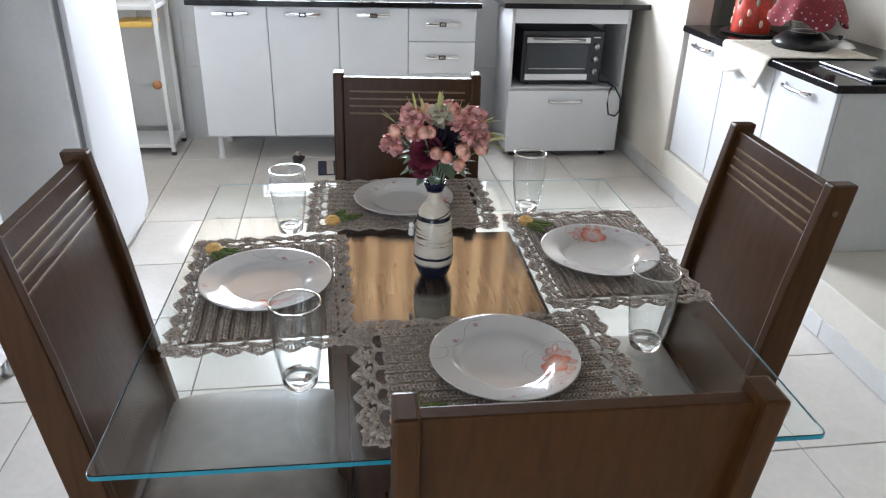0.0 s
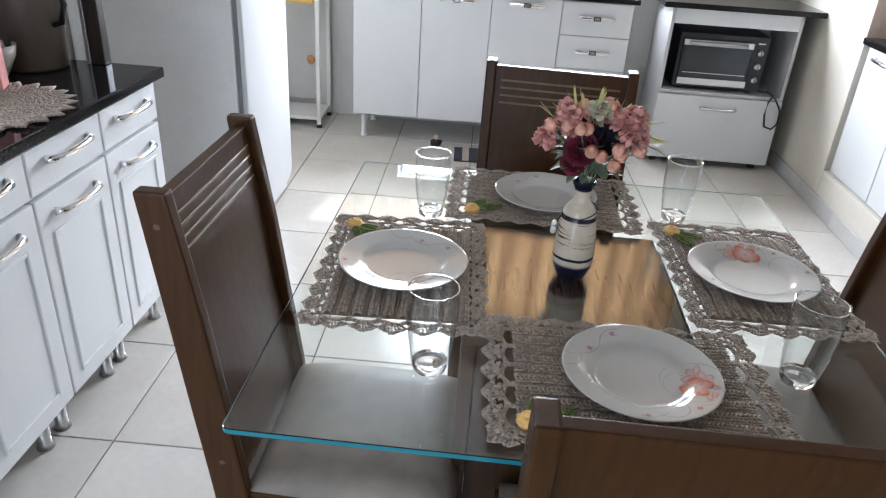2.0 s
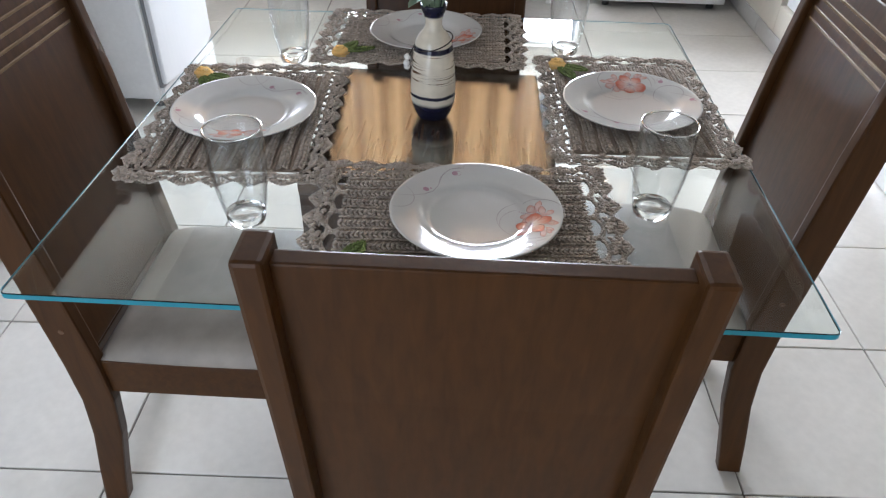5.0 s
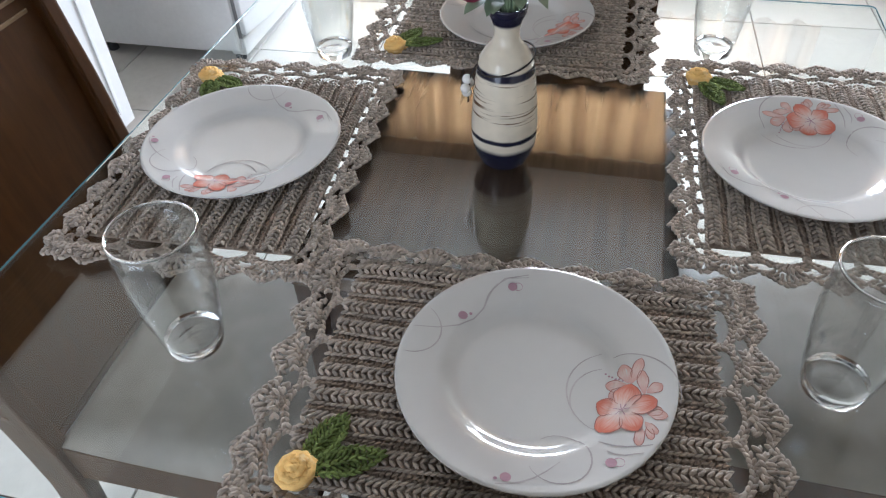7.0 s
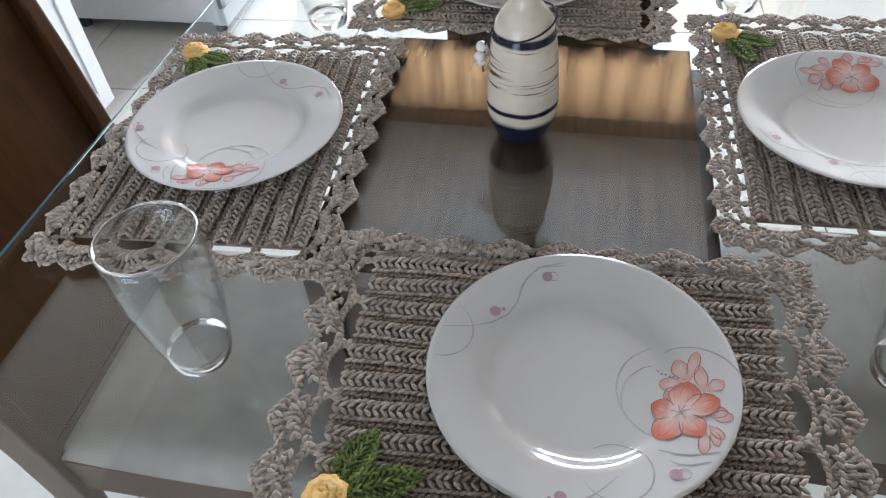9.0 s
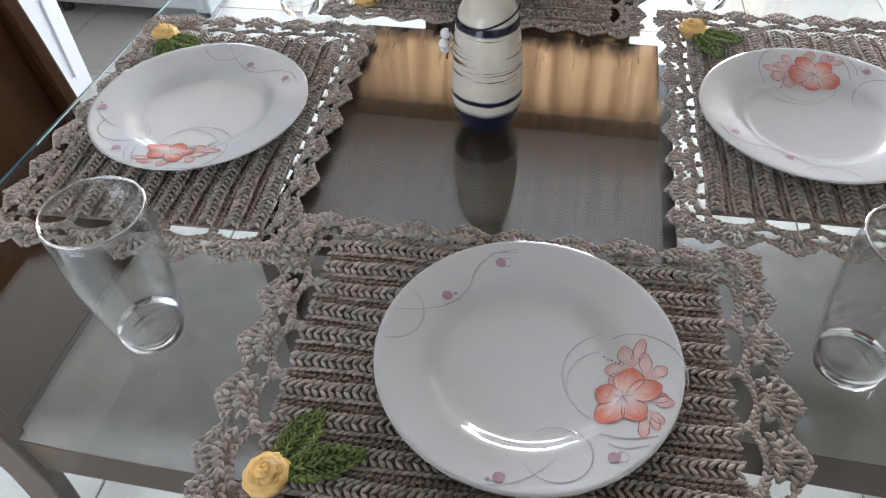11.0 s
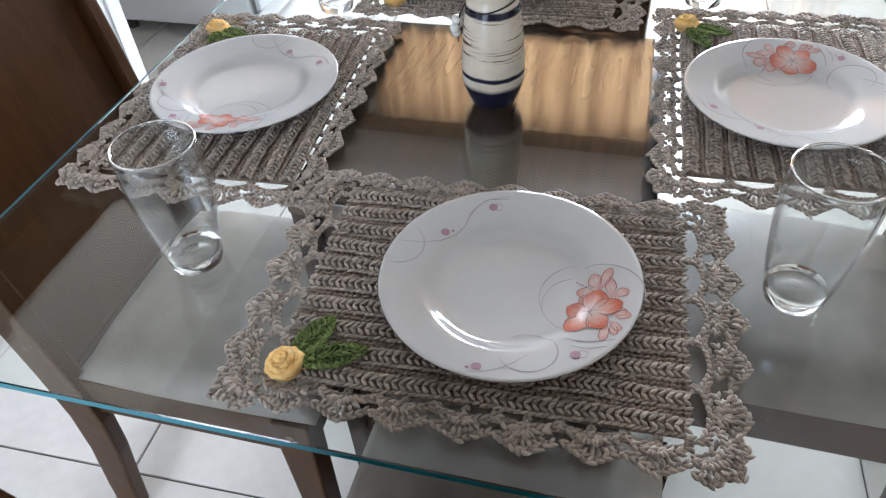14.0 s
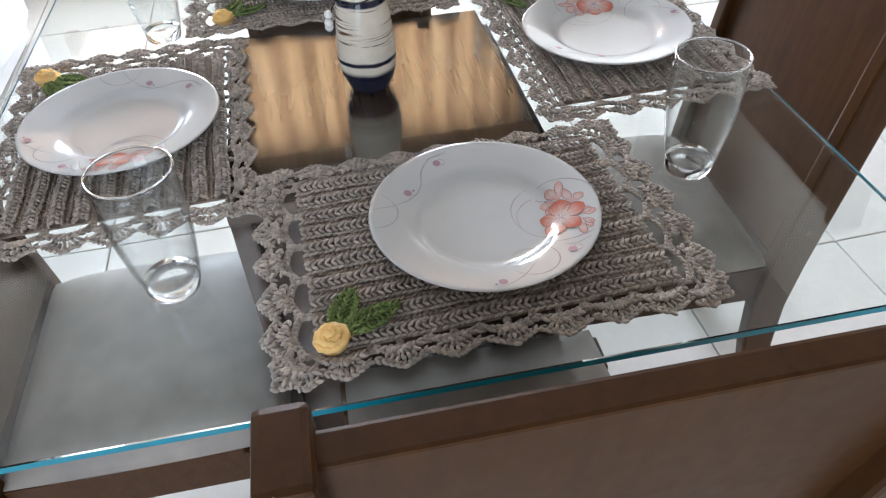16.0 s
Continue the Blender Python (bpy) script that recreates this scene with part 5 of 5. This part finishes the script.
# rug and small thing on the floor before the base cabinet
rug = thing("rug", "small navy and cream striped rug on the floor", "rug", pose(-0.15, 2.82, 0.0, 0, 0, 3))
part("mat", box(-0.26, -0.12, 0.0, 0.26, 0.12, 0.008, 0.003), M_RUG, rug)
for k in range(3):
    part("stripe", box(-0.21 + k * 0.14, -0.118, 0.0082, -0.17 + k * 0.14, 0.118, 0.0095, 0.0005, 1), M_RUGLIGHT, rug, "cream woven stripe")
tq = thing("floor_toy", "small dark cloth bundle lying on the floor tiles", "cloth", pose(-0.53, 2.9, 0))
bm = bmesh.new()
bmesh.ops.create_icosphere(bm, subdivisions=3, radius=0.035, matrix=Matrix.Translation((0, 0, 0.03)) @ Matrix.Diagonal((1.0, 0.7, 0.85, 1)))
for v in bm.verts:
    v.co += v.normal * 0.012 * noise.noise(v.co * 60)
part("bundle", bm, M_CORD, tq, smooth=True)
bm = bmesh.new()
bmesh.ops.create_icosphere(bm, subdivisions=2, radius=0.018, matrix=Matrix.Translation((0.0, 0, 0.068)))
part("knot", bm, M_BEIGEJAR, tq, "brown knot", smooth=True)

# ---- fridge ----


def fridge():
    f = thing("fridge", "white single-door refrigerator with grey sides", "refrigerator")
    y0, y1 = 1.47, 2.05
    part("body", box(-1.875, y0, 0.05, -1.22, y1, 1.72, 0.012), M_FRIDGESIDE, f, "grey enamelled side and body")
    part("gasket", box(-1.219, y0 + 0.012, 0.1, -1.203, y1 - 0.012, 1.7, 0.002), M_FRIDGESEAL, f, "grey rubber door seal")
    out = [(-1.202, y0 + 0.004)]
    out += [(-1.181 + 0.032 * (1 - (k / 10) ** 2), (y0 + y1) / 2 + (y1 - y0) / 2 * k / 10) for k in range(-10, 11)]
    out += [(-1.202, y1 - 0.004)]
    part("door", prism(out, "z", 0.12, 1.71, 0.009, 3), M_FRIDGEDOOR, f, "white rounded door")
    part("kick_plate", box(-1.265, y0 + 0.02, 0.03, -1.205, y1 - 0.02, 0.095, 0.004), M_FRIDGESIDE, f)
    for x in (-1.8, -1.25):
        for y in (y0 + 0.05, y1 - 0.05):
            part("foot", lathe([(0, 0), (0.02, 0), (0.02, 0.05), (0, 0.05)], 16), M_RUBBER, f, "", Matrix.Translation((x, y, 0.0005)))


fridge()

# ---- near side cabinets along the west wall ----
CX = -1.255


def side_cabinet(y0, y1):
    c = thing("side_cabinet", "white cabinet unit with one drawer over a panelled door, chrome handles", "cabinet", None, "cabinets along the wall")
    part("body", box(WALL_W + 0.02, y0 + 0.001, 0.15, CX - 0.02, y1 - 0.001, 0.86, 0.003), M_CABINET, c)
    turn = pose(0, 0, 0, 0, 0, 90)
    d = part("drawer", box(CX - 0.018, y0 + 0.003, 0.738, CX, y1 - 0.003, 0.854, 0.004), M_CABINET, c, "white drawer front")
    bow_handle(d, 0.19, Matrix.Translation((CX, (y0 + y1) / 2, 0.81)) @ turn, 0.008)
    d = part("door", box(CX - 0.018, y0 + 0.003, 0.16, CX, y1 - 0.003, 0.726, 0.004), M_CABINET, c, "white panelled door")
    bow_handle(d, 0.19, Matrix.Translation((CX, (y0 + y1) / 2, 0.675)) @ turn, 0.008)
    ya, yb = y0 + 0.05, y1 - 0.05
    za, zb = 0.205, 0.63
    for a, b, e, g in ((ya, za, ya + 0.012, zb), (yb - 0.012, za, yb, zb), (ya + 0.012, za, yb - 0.012, za + 0.012), (ya + 0.012, zb - 0.012, yb - 0.012, zb)):
        part("moulding", box(CX - 0.002, a, b, CX + 0.005, e, g, 0.0025), M_CABINET, d)
    for y in (y0 + 0.04, y1 - 0.04):
        part("foot", lathe([(0, 0), (0.024, 0), (0.018, 0.02), (0.018, 0.149), (0, 0.149)], 16), M_STEEL, c, "short steel foot", Matrix.Translation((CX - 0.09, y, 0.0005)), True)


for y in (0.524, 0.189, -0.146, -0.481, -0.816):
    side_cabinet(y, y + 0.333)
tagged(part("worktop", box(WALL_W + 0.005, -0.82, 0.8615, -1.232, 0.888, 0.893, 0.005), M_GRANITE), "long black granite worktop on the side cabinets", "worktop")
CT = 0.893
hutch = thing("hutch", "dark wooden hutch back standing on the worktop", "hutch")
part("board", box(WALL_W + 0.005, -0.82, CT + 0.0005, WALL_W + 0.03, 0.888, 1.75, 0.003), M_DARKWOOD, hutch)
post = thing("upright_post", "dark upright post with a bright metal edge on the worktop", "post")
part("post", box(-1.44, 0.845, CT + 0.0005, -1.395, 0.882, 1.75, 0.003), M_DARKWOOD, post)
part("edge_strip", box(-1.452, 0.843, CT + 0.0005, -1.4405, 0.86, 1.75, 0.001), M_STEEL, post, "bright metal edge strip")
jar = thing("canister", "tall dark brown ceramic canister on the black worktop", "canister", pose(-1.57, 0.775, CT + 0.0005))
part("body", lathe([(0, 0), (0.085, 0), (0.09, 0.008), (0.094, 0.24), (0.088, 0.37), (0.075, 0.395), (0, 0.398)], 40), M_BROWNJAR, jar, smooth=True)
bar("handle", [(0.09, -0.02, 0.26), (0.125, -0.03, 0.25), (0.135, -0.03, 0.19), (0.12, -0.03, 0.14), (0.091, -0.02, 0.13)], 0.009, M_BLACK, jar, "dark handle")
bx = thing("carton", "small pink carton on the lace doily", "carton", pose(-1.53, 0.5, CT + 0.008, 0, 0, 20))
part("box", box(-0.04, -0.03, 0, 0.04, 0.03, 0.13, 0.003), M_PINKBOX, bx)
part("lid", box(-0.041, -0.031, 0.1305, 0.041, 0.031, 0.15, 0.004), M_PINKBOX, bx)
bw = thing("bowl", "small pale glass bowl on the worktop", "bowl", pose(-1.6, 0.63, CT + 0.0005))
part("body", lathe([(0, 0), (0.03, 0), (0.035, 0.01), (0.06, 0.06), (0.065, 0.09), (0.061, 0.09), (0.056, 0.06), (0.03, 0.014), (0, 0.012)], 32), M_PORCELAIN, bw, smooth=True)
doily = thing("doily", "round taupe crochet doily on the black worktop", "doily", pose(-1.47, 0.34, CT + 0.0005))
yarn = Yarn()
for ring in range(16):
    yarn.braid(arc(0, 0, 0.012 + ring * 0.0125, 0, 360, 40), 0.0125, 0.0085, 0.004, 0.003)
for k in range(26):
    a = 2 * math.pi * k / 26
    for e in (-0.075, -0.05, -0.025, 0.0, 0.025, 0.05, 0.075):
        r = 0.222 - abs(e) * 0.22
        yarn.add((r * math.cos(a + e), r * math.sin(a + e), 0.006), (math.cos(a + e * 4), math.sin(a + e * 4), 0.1), 0.034 - abs(e) * 0.2, 0.0075)
part("crochet", yarn.mesh(), M_YARN, doily, smooth=True)

# ---- cabinets on the platform ----
CT = 0.905
RX = 1.586


def platform_cabinet(y0, y1):
    c = thing("platform_cabinet", "white lacquered cabinet unit with one door and a chrome bow handle", "cabinet", None, "cabinets on the platform")
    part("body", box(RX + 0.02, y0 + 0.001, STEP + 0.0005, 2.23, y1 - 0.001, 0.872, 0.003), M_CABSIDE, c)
    d = part("door", box(RX, y0 + 0.003, STEP + 0.01, RX + 0.018, y1 - 0.003, 0.866, 0.004), M_CABINET, c, "glossy white door")
    bow_handle(d, 0.2, Matrix.Translation((RX, (y0 + y1) / 2 + 0.02, 0.825)) @ pose(0, 0, 0, 0, 0, -90), 0.009)


for y in (1.125, 1.56, 1.995):
    platform_cabinet(y, y + 0.433)
tagged(part("worktop", box(RX - 0.03, 1.095, 0.8735, 2.235, 2.45, 0.905, 0.005), M_GRANITE), "black granite worktop on the platform cabinets", "worktop")
runner = thing("table_runner", "cream lace runner hanging over the worktop's front edge", "runner")
verts, faces = [], []
NX, NY = 34, 22
for i in range(NX + 1):
    s = i / NX * 0.62
    for j in range(NY + 1):
        v = j / NY
        y = 1.555 + v * 0.42 + 0.012 * math.sin(5 * v * math.pi) * (i == 0)
        wav = 0.006 * math.sin(13 * v + i * 0.5)
        if s < 0.14:
            dy = (0.14 - s) * (0.45 if v < 0.5 else -0.35) * abs(2 * v - 1)
            verts.append((RX - 0.036 - abs(wav), y + dy, 0.909 - (0.14 - s) * (0.85 + 0.15 * math.cos(6 * v))))
        else:
            verts.append((RX - 0.036 + (s - 0.14), y - 0.02 * (s - 0.14), 0.909 + 0.2 * abs(wav)))
for i in range(NX):
    for j in range(NY):
        a = i * (NY + 1) + j
        faces.append((a, a + 1, a + NY + 2, a + NY + 1))
cl = part("cloth", (verts, faces), M_LACE, runner, smooth=True)
so = cl.modifiers.new("thick", "SOLIDIFY")
so.thickness = 0.003
can = thing("tin", "red tin with floral print and a green lid on the worktop", "tin", pose(1.795, 2.205, CT + 0.006))
part("body", lathe([(0, 0), (0.088, 0), (0.092, 0.006), (0.092, 0.16), (0.088, 0.168), (0, 0.168)], 40), M_RED, can, smooth=True)
part("lid", lathe([(0, 0.22), (0.05, 0.215), (0.09, 0.2), (0.095, 0.17), (0, 0.169)], 40), M_GREEN, can, "green lid", smooth=True)
base_doily = thing("doily", "small dark crochet doily under the red tin", "doily", pose(1.795, 2.205, CT + 0.0005))
yarn = Yarn()
for ring in range(9):
    yarn.braid(arc(0, 0, 0.012 + ring * 0.0125, 0, 360, 32), 0.0125, 0.0085, 0.003, 0.003)
for k in range(20):
    a = 2 * math.pi * k / 20
    for e in (-0.1, 0.0, 0.1):
        yarn.add((0.128 * math.cos(a + e), 0.128 * math.sin(a + e), 0.005), (math.cos(a + e * 4), math.sin(a + e * 4), 0.3), 0.028, 0.008)
part("crochet", yarn.mesh(), M_CORD, base_doily, smooth=True)
for k in range(9):
    a = radians(150 + k * 20)
    bm = bmesh.new()
    bmesh.ops.create_icosphere(bm, subdivisions=2, radius=0.02, matrix=Matrix.Translation((0.09 * math.cos(a), 0.09 * math.sin(a), 0.05 + 0.05 * (k % 3))) @ Matrix.Diagonal((0.5, 0.5, 1, 1)))
    part("flower_print", bm, (M_CREAMFL, M_PEACH, M_LEAF)[k % 3], can, "printed flower", smooth=True)
bl = thing("blender", "blender with black base under a red dotted cloth cover", "blender", pose(1.825, 1.795, CT + 0.005))
part("base", lathe([(0, 0), (0.11, 0), (0.125, 0.012), (0.122, 0.035), (0.09, 0.06), (0.075, 0.07), (0, 0.07)], 40), M_BLACK, bl, "glossy black base", smooth=True)
part("jug", lathe([(0.06, 0.071), (0.075, 0.12), (0.085, 0.2), (0.082, 0.2), (0.072, 0.12), (0.056, 0.075)], 40), M_CLEAR, bl, "clear jug", smooth=True)
bm = lathe([(0.155, 0.115), (0.15, 0.15), (0.13, 0.2), (0.105, 0.235), (0.06, 0.255), (0.0, 0.26)], 64)
for v in bm.verts:
    a = math.atan2(v.co.y, v.co.x)
    k = max(0, (0.25 - v.co.z) / 0.13)
    v.co.x *= 1 + 0.1 * k * math.sin(7 * a)
    v.co.y *= 1 + 0.1 * k * math.sin(7 * a)
    v.co.z += 0.02 * k * math.sin(5 * a + 1)
cov = part("cover", bm, M_REDCLOTH, bl, "dark red cloth cover with white dots", smooth=True)
dots = bmesh.new()
for k in range(230):
    a, t = k * 2.39996, (k + 0.5) / 230
    r, z = (0.04 + 0.115 * t ** 0.6), 0.262 - 0.14 * t ** 1.5
    w = max(0, (0.25 - z) / 0.13)
    r *= 1 + 0.1 * w * math.sin(7 * a)
    bmesh.ops.create_icosphere(dots, subdivisions=1, radius=0.0056, matrix=Matrix.Translation((r * math.cos(a), r * math.sin(a), z + 0.02 * w * math.sin(5 * a + 1))))
part("dots", dots, M_DOT, bl, "white dots")
lid = thing("pot_lid", "small steel pot lid lying on the lace runner", "lid", pose(2.025, 1.825, CT + 0.005))
part("dome", lathe([(0, 0.03), (0.03, 0.027), (0.06, 0.016), (0.075, 0.003), (0.077, 0), (0, 0)], 36), M_STEEL, lid, smooth=True)
part("knob", lathe([(0, 0.05), (0.012, 0.05), (0.014, 0.044), (0.006, 0.036), (0.006, 0.029), (0, 0.029)], 20), M_BLACK, lid, smooth=True)
hob = thing("cooktop", "black glass cooktop set on the worktop", "cooktop", pose(1.935, 1.325, CT + 0.0005))
part("plate", box(-0.22, -0.19, 0, 0.22, 0.15, 0.012, 0.005), M_OVENGLASS, hob)
for x, y in ((-0.1, -0.07), (0.1, 0.05)):
    part("burner", lathe([(0, 0.03), (0.03, 0.03), (0.04, 0.022), (0.045, 0.012), (0, 0.012)], 28), M_RUBBER, hob, "", Matrix.Translation((x, y, 0)), True)

# ---- tiles ----
PITCH, X_JOINT, Y_JOINT = 0.467, -1.178, 0.196
LAY = pose(X_JOINT, Y_JOINT, 0, 0, 0, 1.4)
one = bmesh.new()
half = PITCH / 2 - 0.0022
box(-half, -half, -0.008, half, half, 0.0, 0.0015, 1, one)
me = bpy.data.meshes.new("tile")
one.to_mesh(me)
one.free()
me.materials.append(M_TILE)
for i in range(-2, 7):
    for j in range(-7, 8):
        x, y, _ = LAY @ Vector(((i + 0.5) * PITCH, (j + 0.5) * PITCH, 0))
        if x > WALL_E + 0.25 or y > WALL_N + 0.2:
            continue
        t = new("tile", me)
        t.parent = floor
        t.matrix_basis = pose(x, y, random.uniform(-0.0003, 0.0003), random.uniform(-0.05, 0.05), random.uniform(-0.05, 0.05), 1.4 + 90 * random.randrange(4))


def tile_mesh(name, w, h, d, mat):
    bm = box(-w / 2 + 0.0012, -d, -h / 2 + 0.0012, w / 2 - 0.0012, 0, h / 2 - 0.0012, 0.0015, 1)
    me = bpy.data.meshes.new(name)
    bm.to_mesh(me)
    bm.free()
    me.materials.append(mat)
    return me


wt = tile_mesh("wall_tile", 0.46, 0.475, 0.005, M_WALLTILE)
for i in range(-2, 7):
    for j in range(2):
        x, z = -1.24 + (i + 0.5) * 0.46, 0.2375 + j * 0.475
        if x > WALL_E - 0.2:
            continue
        t = new("tile", wt)
        t.parent = north
        t.matrix_basis = Matrix.Translation((x, WALL_N - 0.0005, z))
sk = tile_mesh("skirting_tile", 0.46, 0.085, 0.009, M_WALLTILE)
for k in range(13):
    y = 2.67 + 0.23 - 0.46 * k + 0.46
    t = new("skirting_tile", sk)
    t.parent = pier if y > 2.455 else step
    t.matrix_basis = pose(WALL_E - 0.0005, y, 0.0435, 0, 0, -90)
